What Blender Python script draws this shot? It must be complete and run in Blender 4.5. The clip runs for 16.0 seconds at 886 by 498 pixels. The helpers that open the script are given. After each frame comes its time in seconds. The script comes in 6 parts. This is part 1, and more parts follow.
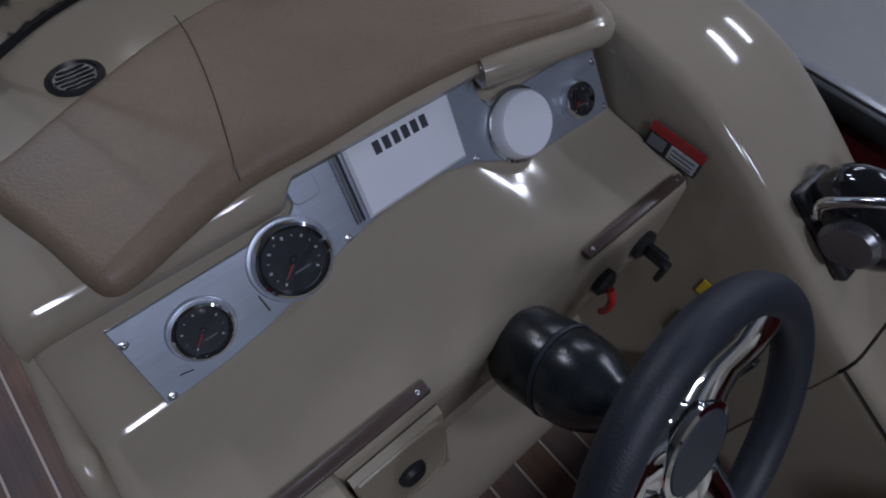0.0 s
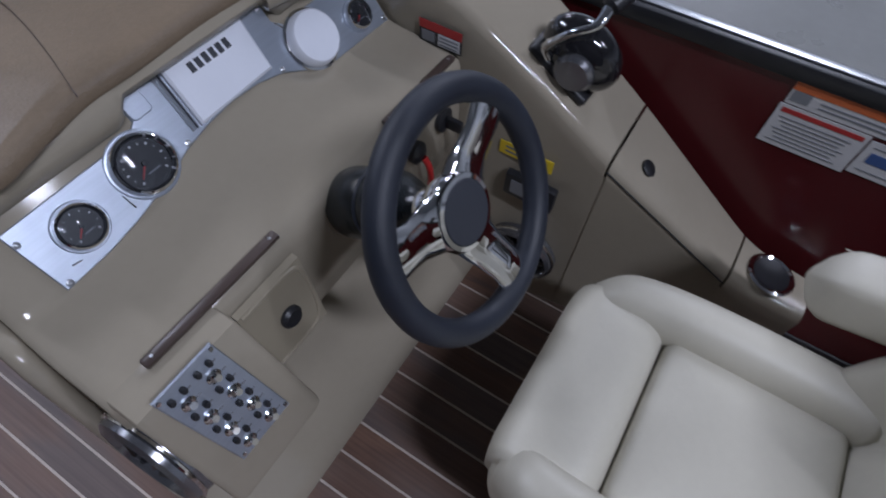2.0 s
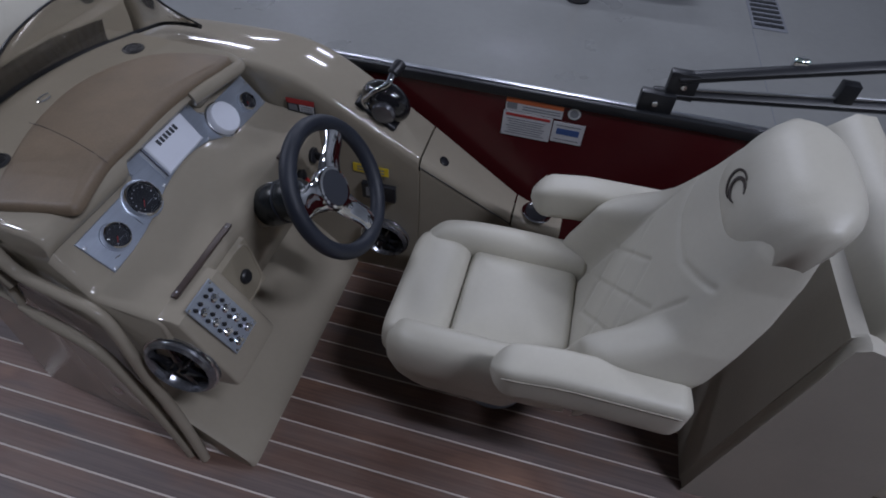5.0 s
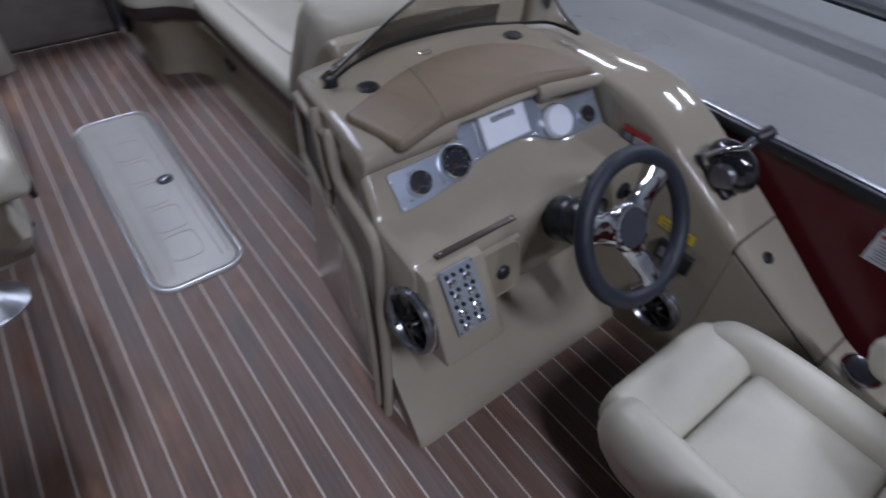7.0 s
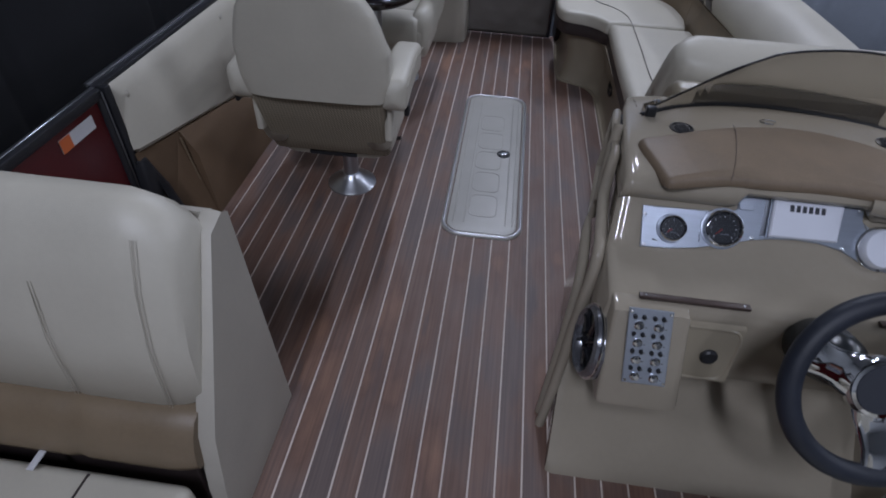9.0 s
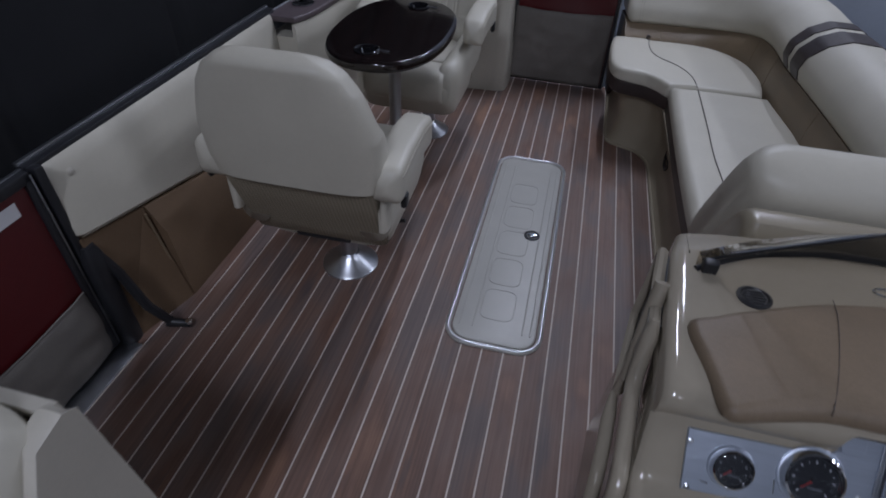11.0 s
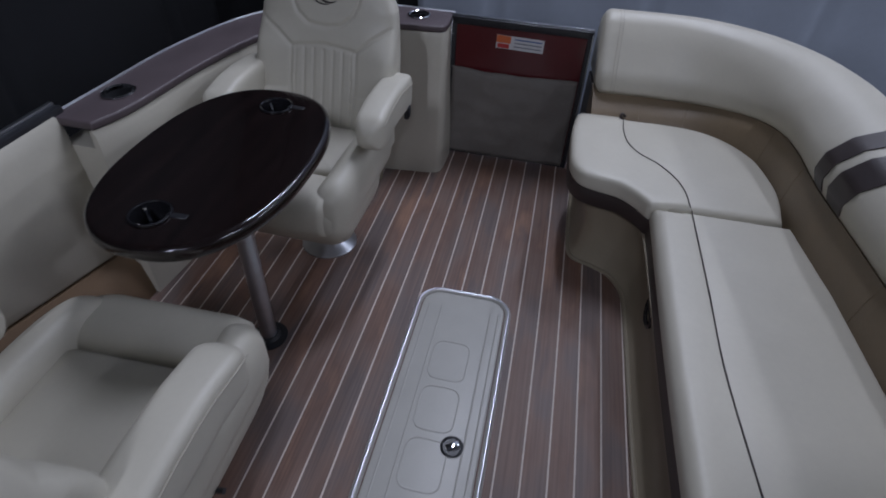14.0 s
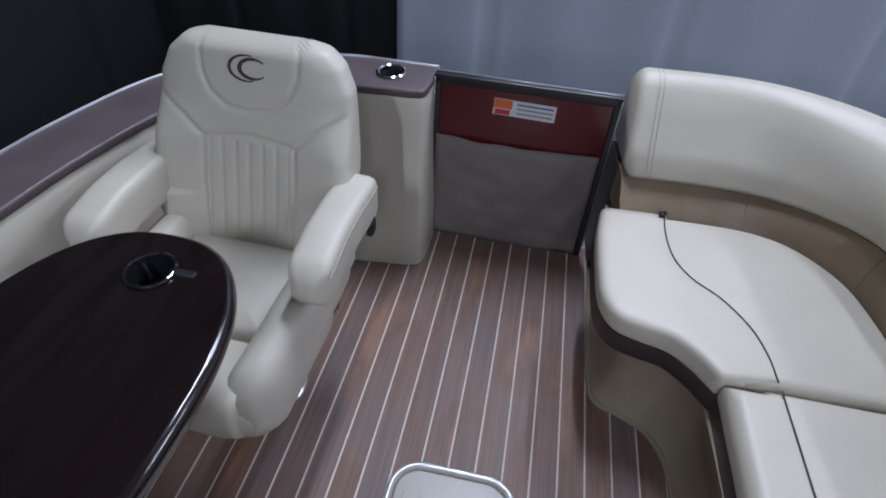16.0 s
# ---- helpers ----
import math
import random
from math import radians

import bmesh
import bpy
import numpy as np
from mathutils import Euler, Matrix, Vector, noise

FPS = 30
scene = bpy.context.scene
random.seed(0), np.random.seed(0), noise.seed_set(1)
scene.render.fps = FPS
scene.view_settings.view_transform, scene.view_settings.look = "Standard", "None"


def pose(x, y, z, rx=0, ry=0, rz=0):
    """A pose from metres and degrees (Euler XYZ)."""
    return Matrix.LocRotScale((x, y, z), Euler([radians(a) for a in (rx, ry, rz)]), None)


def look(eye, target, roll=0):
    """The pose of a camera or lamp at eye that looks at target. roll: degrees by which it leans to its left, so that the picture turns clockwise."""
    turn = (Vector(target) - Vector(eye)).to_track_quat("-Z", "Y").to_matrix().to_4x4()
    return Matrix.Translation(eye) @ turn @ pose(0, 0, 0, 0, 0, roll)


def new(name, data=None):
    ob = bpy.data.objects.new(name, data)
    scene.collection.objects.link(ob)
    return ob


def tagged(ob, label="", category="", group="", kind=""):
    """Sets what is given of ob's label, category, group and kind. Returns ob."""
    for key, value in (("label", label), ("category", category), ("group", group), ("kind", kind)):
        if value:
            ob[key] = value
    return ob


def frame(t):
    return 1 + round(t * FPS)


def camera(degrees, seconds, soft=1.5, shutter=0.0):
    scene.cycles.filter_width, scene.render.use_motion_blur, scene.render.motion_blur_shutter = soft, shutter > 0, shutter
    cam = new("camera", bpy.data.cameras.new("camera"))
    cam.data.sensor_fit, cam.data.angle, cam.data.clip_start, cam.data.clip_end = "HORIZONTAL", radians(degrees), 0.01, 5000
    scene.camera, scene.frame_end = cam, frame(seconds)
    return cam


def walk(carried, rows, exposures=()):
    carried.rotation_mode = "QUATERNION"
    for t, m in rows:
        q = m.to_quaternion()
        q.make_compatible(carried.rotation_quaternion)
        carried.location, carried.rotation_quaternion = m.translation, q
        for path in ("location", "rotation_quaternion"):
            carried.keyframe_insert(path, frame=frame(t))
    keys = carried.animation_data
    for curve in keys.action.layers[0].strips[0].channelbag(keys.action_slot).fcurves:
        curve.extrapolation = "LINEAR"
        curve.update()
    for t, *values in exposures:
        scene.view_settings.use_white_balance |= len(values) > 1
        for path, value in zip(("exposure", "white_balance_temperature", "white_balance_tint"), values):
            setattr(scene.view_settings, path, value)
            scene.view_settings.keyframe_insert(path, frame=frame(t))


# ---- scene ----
cam = camera(77.6, 16.0, soft=1.8, shutter=0.4)
LAMPS = [(-0.05, 3.1, 150), (1.6, 4.6, 130), (5.8, 3.4, 105), (9.3, 3.5, 140), (6.4, -1.8, 150), (9.3, -1.4, 130), (-0.7, -5.4, 220), (1.4, -6.4, 85)]
PATH = [
    (0, (0.422, -1.803, 1.334), (1.21, -1.059, -0.347), 6.6),
    (0.5, (0.403, -1.831, 1.357), (1.238, -1.153, -0.329), 6.7),
    (1, (0.374, -1.891, 1.403), (1.239, -1.279, -0.293), 6.6),
    (1.5, (0.33, -1.999, 1.41), (1.233, -1.41, -0.275), 5.2),
    (2, (0.289, -2.108, 1.399), (1.259, -1.571, -0.265), 3.8),
    (2.5, (0.199, -2.193, 1.442), (1.215, -1.752, -0.223), 3.3),
    (3, (0.041, -2.297, 1.538), (1.122, -1.955, -0.109), 2.8),
    (5.5, (-0.314, -2.421, 1.772), (1.022, -2.111, 0.317), 2.9),
    (6, (-0.343, -2.359, 1.755), (0.974, -1.915, 0.317), 2.9),
    (6.5, (-0.317, -2.332, 1.702), (0.872, -1.567, 0.286), 2.7),
    (7, (-0.239, -2.373, 1.648), (0.653, -1.279, 0.231), 2.9),
    (7.5, (-0.233, -2.448, 1.6), (0.277, -1.111, 0.202), 3.3),
    (8, (-0.185, -2.581, 1.576), (0.005, -1.142, 0.201), 3.6),
    (8.5, (-0.124, -2.645, 1.613), (-0.139, -1.178, 0.254), 3.1),
    (9, (-0.057, -2.597, 1.631), (-0.193, -1.121, 0.288), 3.2),
    (11.5, (0.033, -1.842, 1.624), (-0.292, -0.363, 0.318), 2.5),
    (12, (0.043, -1.655, 1.645), (-0.264, -0.179, 0.33), 3.1),
    (12.5, (0.05, -1.479, 1.637), (-0.252, -0.003, 0.321), 3.2),
    (13, (0.039, -1.284, 1.621), (-0.251, 0.197, 0.308), 3.3),
    (13.5, (0.073, -1.098, 1.624), (-0.211, 0.377, 0.304), 3.1),
    (14, (0.101, -0.885, 1.608), (-0.163, 0.598, 0.292), 3.2),
    (14.5, (0.069, -0.677, 1.595), (-0.167, 0.808, 0.277), 3.8),
    (15, (0.044, -0.46, 1.573), (-0.194, 1.028, 0.258), 3.7),
    (15.5, (-0.006, -0.261, 1.585), (-0.243, 1.213, 0.254), 3.4),
    (16, (-0.035, -0.103, 1.569), (-0.257, 1.374, 0.239), 4.0),
]

EXPOSURES = [(0.0, -0.67), (0.5, -0.77), (1.0, -0.53), (1.5, -0.3), (2.0, 0.01), (2.5, 0.32), (3.0, 0.38), (5.5, -0.51), (6.0, -0.26), (6.5, 0.1), (7.0, -0.03), (7.5, -0.11), (8.0, -0.24), (9.0, -0.31), (11.5, -0.6), (12.0, -0.69), (12.5, -0.7), (13.0, -0.72), (13.5, -0.56), (14.0, -0.43), (14.5, -0.18), (15.0, 0.06), (15.5, 0.25), (16.0, 0.32)]
walk(cam, [(t, look(eye, target, roll)) for t, eye, target, roll in PATH], EXPOSURES)

# ---------- world and light ----------
world = bpy.data.worlds.new("World")
scene.world = world
world.use_nodes = True
world.node_tree.nodes["Background"].inputs[0].default_value = (0.75, 0.85, 1.0, 1)
world.node_tree.nodes["Background"].inputs[1].default_value = 0.02


def strip_lamp(x, y, z, sx, sy, watts, colour=(0.775, 0.826, 1.03)):
    data = bpy.data.lights.new("ceiling_tube", "AREA")
    data.shape, data.size, data.size_y, data.energy, data.color = "RECTANGLE", sx, sy, watts, colour
    ob = new("ceiling_tube", data)
    ob.location = (x, y, z)
    return ob


for lx, ly, w in LAMPS:
    strip_lamp(lx, ly, 5.5, 0.2, 1.6, w)


# ---------- materials ----------
def material(name, colour, rough=0.5, metal=0.0, coat=0.0, vary=0.12, scale=9.0, bump=0.0, bump_scale=300.0, stretch=(1, 1, 1), tint=None, emit=None, soft=0.0):
    """A surface with broad and fine variation of colour and roughness, and fine relief."""
    m = bpy.data.materials.new(name)
    m.use_nodes = True
    nt = m.node_tree
    b = nt.nodes["Principled BSDF"]
    b.inputs["Metallic"].default_value = metal
    b.inputs["Coat Weight"].default_value = coat
    b.inputs["Coat Roughness"].default_value = 0.06
    tc = nt.nodes.new("ShaderNodeTexCoord")
    mp = nt.nodes.new("ShaderNodeMapping")
    mp.inputs["Scale"].default_value = stretch
    nt.links.new(tc.outputs["Object"], mp.inputs[0])
    n1 = nt.nodes.new("ShaderNodeTexNoise")
    n1.inputs["Scale"].default_value, n1.inputs["Detail"].default_value = scale, 5.0
    n2 = nt.nodes.new("ShaderNodeTexNoise")
    n2.inputs["Scale"].default_value, n2.inputs["Detail"].default_value = scale * 14, 3.0
    nt.links.new(mp.outputs[0], n1.inputs["Vector"])
    nt.links.new(mp.outputs[0], n2.inputs["Vector"])
    add = nt.nodes.new("ShaderNodeMath")
    add.operation = "MULTIPLY_ADD"
    add.inputs[1].default_value = 0.35
    nt.links.new(n2.outputs["Fac"], add.inputs[0])
    nt.links.new(n1.outputs["Fac"], add.inputs[2])
    ramp = nt.nodes.new("ShaderNodeValToRGB")
    ramp.color_ramp.elements[0].position, ramp.color_ramp.elements[1].position = 0.42, 0.92
    second = tint or tuple(c * (1 + vary) for c in colour)
    ramp.color_ramp.elements[0].color = (*[c * (1 - vary) for c in colour], 1)
    ramp.color_ramp.elements[1].color = (*second, 1)
    nt.links.new(add.outputs[0], ramp.inputs[0])
    nt.links.new(ramp.outputs[0], b.inputs["Base Color"])
    rr = nt.nodes.new("ShaderNodeMapRange")
    rr.inputs["To Min"].default_value, rr.inputs["To Max"].default_value = rough * 0.85, min(1.0, rough * 1.2)
    nt.links.new(n1.outputs["Fac"], rr.inputs["Value"])
    nt.links.new(rr.outputs[0], b.inputs["Roughness"])
    if bump:
        n3 = nt.nodes.new("ShaderNodeTexNoise")
        n3.inputs["Scale"].default_value, n3.inputs["Detail"].default_value = bump_scale, 2.0
        nt.links.new(mp.outputs[0], n3.inputs["Vector"])
        bp = nt.nodes.new("ShaderNodeBump")
        bp.inputs["Strength"].default_value, bp.inputs["Distance"].default_value = bump, 0.002
        nt.links.new(n3.outputs["Fac"], bp.inputs["Height"])
        if soft:
            n4 = nt.nodes.new("ShaderNodeTexNoise")
            n4.inputs["Scale"].default_value, n4.inputs["Detail"].default_value, n4.inputs["Distortion"].default_value = 6.0, 2.0, 0.6
            nt.links.new(mp.outputs[0], n4.inputs["Vector"])
            sp = nt.nodes.new("ShaderNodeBump")
            sp.inputs["Strength"].default_value, sp.inputs["Distance"].default_value = soft, 0.02
            nt.links.new(n4.outputs["Fac"], sp.inputs["Height"])
            nt.links.new(sp.outputs[0], bp.inputs["Normal"])
        nt.links.new(bp.outputs[0], b.inputs["Normal"])
    if emit:
        b.inputs["Emission Color"].default_value, b.inputs["Emission Strength"].default_value = (*emit[:3], 1), emit[3]
    return m


CREAM = material("cream_vinyl", (0.508, 0.482, 0.404), 0.42, vary=0.05, scale=5, bump=0.25, bump_scale=420, soft=0.07)
CREAM_DARK = material("cream_shell", (0.43, 0.405, 0.345), 0.5, vary=0.06, scale=6, bump=0.2)
TAN = material("tan_vinyl", (0.178, 0.133, 0.084), 0.45, vary=0.12, scale=6, bump=0.3, bump_scale=350, soft=0.12)
GEL = material("tan_gelcoat", (0.318, 0.282, 0.22), 0.085, coat=0.0, vary=0.05, scale=4)
GEL_MATT = material("tan_gelcoat_textured", (0.285, 0.25, 0.185), 0.3, coat=0.15, vary=0.05, scale=5, bump=0.15, bump_scale=500)
PAD = material("tan_dash_pad", (0.19, 0.142, 0.095), 0.5, vary=0.16, scale=9, bump=0.35, bump_scale=260, soft=0.08)
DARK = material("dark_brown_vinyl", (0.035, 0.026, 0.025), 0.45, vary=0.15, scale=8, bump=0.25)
PLASTIC = material("lounge_base_plastic", (0.25, 0.215, 0.155), 0.4, vary=0.08, scale=7, bump=0.2, bump_scale=220)
COAMING = material("mauve_brown_coaming", (0.095, 0.075, 0.08), 0.4, vary=0.12, scale=10, bump=0.25)
RED = material("dark_red_panel", (0.075, 0.009, 0.011), 0.22, vary=0.1, scale=3)
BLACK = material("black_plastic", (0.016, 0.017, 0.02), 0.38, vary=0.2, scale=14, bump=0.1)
GLOSS = material("gloss_black_plastic", (0.012, 0.012, 0.014), 0.07, coat=0.6, vary=0.1, scale=12)
RUBBER = material("black_grip", (0.014, 0.018, 0.028), 0.5, vary=0.2, scale=14, bump=0.3, bump_scale=500)
SATIN = material("satin_black_plastic", (0.012, 0.015, 0.017), 0.24, vary=0.15, scale=12)
HUB = material("navy_hub", (0.03, 0.034, 0.044), 0.55, vary=0.1, scale=12, bump=0.2)
CHROME = material("chrome", (0.78, 0.79, 0.8), 0.06, metal=1.0, vary=0.02, scale=20)
PEWTER = material("pewter_grey_ring", (0.24, 0.245, 0.265), 0.2, metal=0.8, vary=0.08, scale=18)
STEEL = material("satin_aluminium", (0.5, 0.52, 0.55), 0.3, metal=1.0, vary=0.08, scale=16)
PANEL = material("brushed_blue_grey_panel", (0.42, 0.47, 0.55), 0.30, metal=0.65, vary=0.06, scale=6, stretch=(1, 40, 40), bump=0.1, bump_scale=90)
WHITE = material("white_plastic", (0.72, 0.75, 0.82), 0.4, vary=0.02, scale=10)
FABRIC = material("grey_mesh_fabric", (0.15, 0.137, 0.122), 0.8, vary=0.12, scale=5, bump=0.6, bump_scale=700)
TABLE = material("dark_wood_laminate", (0.007, 0.005, 0.005), 0.13, coat=0.4, vary=0.3, scale=5, stretch=(6, 0.7, 1), tint=(0.013, 0.0075, 0.0072))
HATCH = material("grey_hatch_lid", (0.385, 0.38, 0.35), 0.38, vary=0.05, scale=8, bump=0.2, bump_scale=260)
CAULK = material("pale_seam_line", (0.54, 0.47, 0.415), 0.6, vary=0.1, scale=20)
CONCRETE = material("polished_concrete", (0.225, 0.228, 0.22), 0.28, vary=0.1, scale=0.9, bump=0.05, bump_scale=60)
CURTAIN = material("grey_curtain", (0.35, 0.39, 0.46), 0.75, vary=0.06, scale=2, bump=0.2, bump_scale=120)
CURTAIN_BLACK = material("black_curtain", (0.0035, 0.004, 0.006), 0.85, vary=0.2, scale=2, bump=0.2, bump_scale=120)
WALLPAINT = material("pale_wall_paint", (0.76, 0.78, 0.8), 0.7, vary=0.05, scale=1.2)
CEILING = material("dark_ceiling_deck", (0.3, 0.31, 0.33), 0.8, vary=0.08, scale=1.2)
CARTON = material("brown_carpet_panel", (0.125, 0.078, 0.043), 0.75, vary=0.14, scale=6, bump=0.4, bump_scale=220)
WOOD = material("bare_wood_post", (0.42, 0.31, 0.2), 0.6, vary=0.15, scale=9, stretch=(6, 6, 0.6), bump=0.2)
ORANGE = material("orange_print", (0.55, 0.13, 0.04), 0.4, vary=0.04, scale=20)
REDPRINT = material("red_print", (0.4, 0.03, 0.03), 0.4, vary=0.04, scale=20)
YELLOW = material("yellow_print", (0.75, 0.55, 0.03), 0.4, vary=0.04, scale=20)
PAPER = material("white_label", (0.55, 0.55, 0.56), 0.4, vary=0.03, scale=20)
GREYPRINT = material("grey_print", (0.2, 0.21, 0.23), 0.5, vary=0.05, scale=20)
BLUEPRINT = material("blue_print", (0.05, 0.1, 0.26), 0.4, vary=0.05, scale=20)
LOGO = material("dark_brown_stitching", (0.045, 0.035, 0.03), 0.5, vary=0.1, scale=30)
# stitch thread, its taupe darkened for the shade that lies in the seams
SEAM = material("shade_toned_seam_thread", (0.38, 0.35, 0.29), 0.6, vary=0.1, scale=30)
STRIP = material("dark_brown_strip", (0.06, 0.042, 0.036), 0.35, vary=0.15, scale=10)
WEAVE = material("tan_woven_vinyl", (0.27, 0.235, 0.17), 0.55, vary=0.08, scale=6, bump=0.2, bump_scale=350)
wt = WEAVE.node_tree
wave = wt.nodes.new("ShaderNodeTexWave")
wave.inputs["Scale"].default_value, wave.inputs["Distortion"].default_value = 55.0, 0.4
wave.bands_direction = "DIAGONAL"
wbump = wt.nodes.new("ShaderNodeBump")
wbump.inputs["Strength"].default_value, wbump.inputs["Distance"].default_value = 0.8, 0.003
wt.links.new(wt.nodes["Texture Coordinate"].outputs["Object"], wave.inputs["Vector"])
wt.links.new(wave.outputs["Fac"], wbump.inputs["Height"])
wt.links.new(wbump.outputs[0], wt.nodes["Principled BSDF"].inputs["Normal"])
weave_map, weave = wt.nodes.new("ShaderNodeMapping"), wt.nodes.new("ShaderNodeTexChecker")
weave_map.inputs["Rotation"].default_value = (0.0, radians(45), 0.0)
weave_map.inputs["Scale"].default_value = (1.0, 0.02, 1.0)
weave.inputs["Scale"].default_value = 105.0
weave.inputs["Color1"].default_value, weave.inputs["Color2"].default_value = (0.31, 0.27, 0.2, 1), (0.215, 0.185, 0.132, 1)
wt.links.new(wt.nodes["Texture Coordinate"].outputs["Object"], weave_map.inputs[0])
wt.links.new(weave_map.outputs[0], weave.inputs["Vector"])
wt.links.new(weave.outputs["Color"], wt.nodes["Principled BSDF"].inputs["Base Color"])
REDCORD = material("red_cord", (0.42, 0.02, 0.02), 0.4, vary=0.1, scale=20)


def glass_material(name, colour, rough=0.02):
    m = bpy.data.materials.new(name)
    m.use_nodes = True
    nt = m.node_tree
    out = nt.nodes["Material Output"]
    nt.nodes.remove(nt.nodes["Principled BSDF"])
    tr, gl, mix, fr = (nt.nodes.new("ShaderNode" + k) for k in ("BsdfTransparent", "BsdfGlossy", "MixShader", "Fresnel"))
    tr.inputs[0].default_value = (*colour, 1)
    gl.inputs["Roughness"].default_value = rough
    fr.inputs[0].default_value = 1.5
    half = nt.nodes.new("ShaderNodeMath")
    half.operation, half.inputs[1].default_value = "MULTIPLY", 0.8
    nt.links.new(fr.outputs[0], half.inputs[0])
    nt.links.new(half.outputs[0], mix.inputs[0])
    nt.links.new(tr.outputs[0], mix.inputs[1])
    nt.links.new(gl.outputs[0], mix.inputs[2])
    nt.links.new(mix.outputs[0], out.inputs[0])
    return m


SMOKE = glass_material("smoked_acrylic", (0.91, 0.88, 0.83))
CLEAR = glass_material("gauge_glass", (0.9, 0.92, 0.95))


def plank_material():
    """Printed plank grain: tone from each plank, long streaks and patches along it."""
    m = bpy.data.materials.new("brown_plank_vinyl")
    m.use_nodes = True
    nt = m.node_tree
    b = nt.nodes["Principled BSDF"]
    tc, oi = nt.nodes.new("ShaderNodeTexCoord"), nt.nodes.new("ShaderNodeObjectInfo")
    off = nt.nodes.new("ShaderNodeVectorMath")
    off.operation = "ADD"
    comb = nt.nodes.new("ShaderNodeCombineXYZ")
    mul = nt.nodes.new("ShaderNodeMath")
    mul.operation, mul.inputs[1].default_value = "MULTIPLY", 57.0
    nt.links.new(oi.outputs["Random"], mul.inputs[0])
    nt.links.new(mul.outputs[0], comb.inputs[1])
    nt.links.new(mul.outputs[0], comb.inputs[2])
    nt.links.new(tc.outputs["Object"], off.inputs[0])
    nt.links.new(comb.outputs[0], off.inputs[1])

    def noise_at(sc, detail):
        mp = nt.nodes.new("ShaderNodeMapping")
        mp.inputs["Scale"].default_value = sc
        n = nt.nodes.new("ShaderNodeTexNoise")
        n.inputs["Scale"].default_value, n.inputs["Detail"].default_value = 1.0, detail
        nt.links.new(off.outputs[0], mp.inputs[0])
        nt.links.new(mp.outputs[0], n.inputs["Vector"])
        return n

    patch, grain, knot = noise_at((6.0, 2.0, 1), 5), noise_at((130, 2.5, 1), 4), noise_at((20, 3.0, 1), 3)
    ramp = nt.nodes.new("ShaderNodeValToRGB")
    e = ramp.color_ramp.elements
    e[0].position, e[0].color = 0.25, (0.110, 0.083, 0.076, 1)
    e[1].position, e[1].color = 0.78, (0.262, 0.143, 0.091, 1)
    for pos, col in ((0.40, (0.135, 0.100, 0.090, 1)), (0.50, (0.162, 0.102, 0.080, 1)), (0.60, (0.145, 0.082, 0.060, 1))):
        el = e.new(pos)
        el.color = col
    nt.links.new(patch.outputs["Fac"], ramp.inputs[0])
    g = nt.nodes.new("ShaderNodeMix")
    g.data_type, g.blend_type = "RGBA", "MULTIPLY"
    g.inputs["Factor"].default_value = 1.0
    gr = nt.nodes.new("ShaderNodeMapRange")
    gr.inputs["From Min"].default_value, gr.inputs["From Max"].default_value = 0.3, 0.7
    gr.inputs["To Min"].default_value, gr.inputs["To Max"].default_value = 0.80, 1.14
    nt.links.new(grain.outputs["Fac"], gr.inputs["Value"])
    nt.links.new(ramp.outputs[0], g.inputs["A"])
    nt.links.new(gr.outputs[0], g.inputs["B"])
    k = nt.nodes.new("ShaderNodeMix")
    k.data_type = "RGBA"
    kr = nt.nodes.new("ShaderNodeMapRange")
    kr.inputs["From Min"].default_value, kr.inputs["From Max"].default_value = 0.6, 0.85
    nt.links.new(knot.outputs["Fac"], kr.inputs["Value"])
    nt.links.new(kr.outputs[0], k.inputs["Factor"])
    nt.links.new(g.outputs["Result"], k.inputs["A"])
    k.inputs["B"].default_value = (0.075, 0.062, 0.064, 1)
    tone = nt.nodes.new("ShaderNodeMapRange")
    tone.inputs["To Min"].default_value, tone.inputs["To Max"].default_value = 0.90, 1.10
    nt.links.new(oi.outputs["Random"], tone.inputs["Value"])
    each = nt.nodes.new("ShaderNodeMix")
    each.data_type, each.blend_type = "RGBA", "MULTIPLY"
    each.inputs["Factor"].default_value = 1.0
    nt.links.new(k.outputs["Result"], each.inputs["A"])
    nt.links.new(tone.outputs[0], each.inputs["B"])
    nt.links.new(each.outputs["Result"], b.inputs["Base Color"])
    b.inputs["Roughness"].default_value = 0.55
    bp = nt.nodes.new("ShaderNodeBump")
    bp.inputs["Strength"].default_value, bp.inputs["Distance"].default_value = 0.25, 0.002
    nt.links.new(grain.outputs["Fac"], bp.inputs["Height"])
    nt.links.new(bp.outputs[0], b.inputs["Normal"])
    return m


PLANK = plank_material()

# ---------- mesh tools ----------
ROOTS = {}


REGION = Matrix()


def region(sx=1.0, x=0.0, sy=1.0, y=0.0, sz=1.0):
    """Scale and place, in metres, at which the world coordinates of the next things are laid."""
    global REGION
    REGION = Matrix(((sx, 0, 0, x), (0, sy, 0, y), (0, 0, sz, 0), (0, 0, 0, 1)))


def placed(m):
    """The pose m, moved to where the region has its origin."""
    return Matrix.Translation(REGION @ m.translation - m.translation) @ m


def thing(name, at, label, category, group="", kind="", turn=0.0, local=False):
    """An empty at the foot of a thing. Parts of it are given in world coordinates, or in its own if local."""
    ob = new(name)
    ob.empty_display_size = 0.1
    ob.matrix_basis = pose(*(REGION @ Vector(at)), 0, 0, turn)
    ROOTS[ob] = Matrix() if local else ob.matrix_basis.inverted() @ REGION
    return tagged(ob, label, category, group, kind)


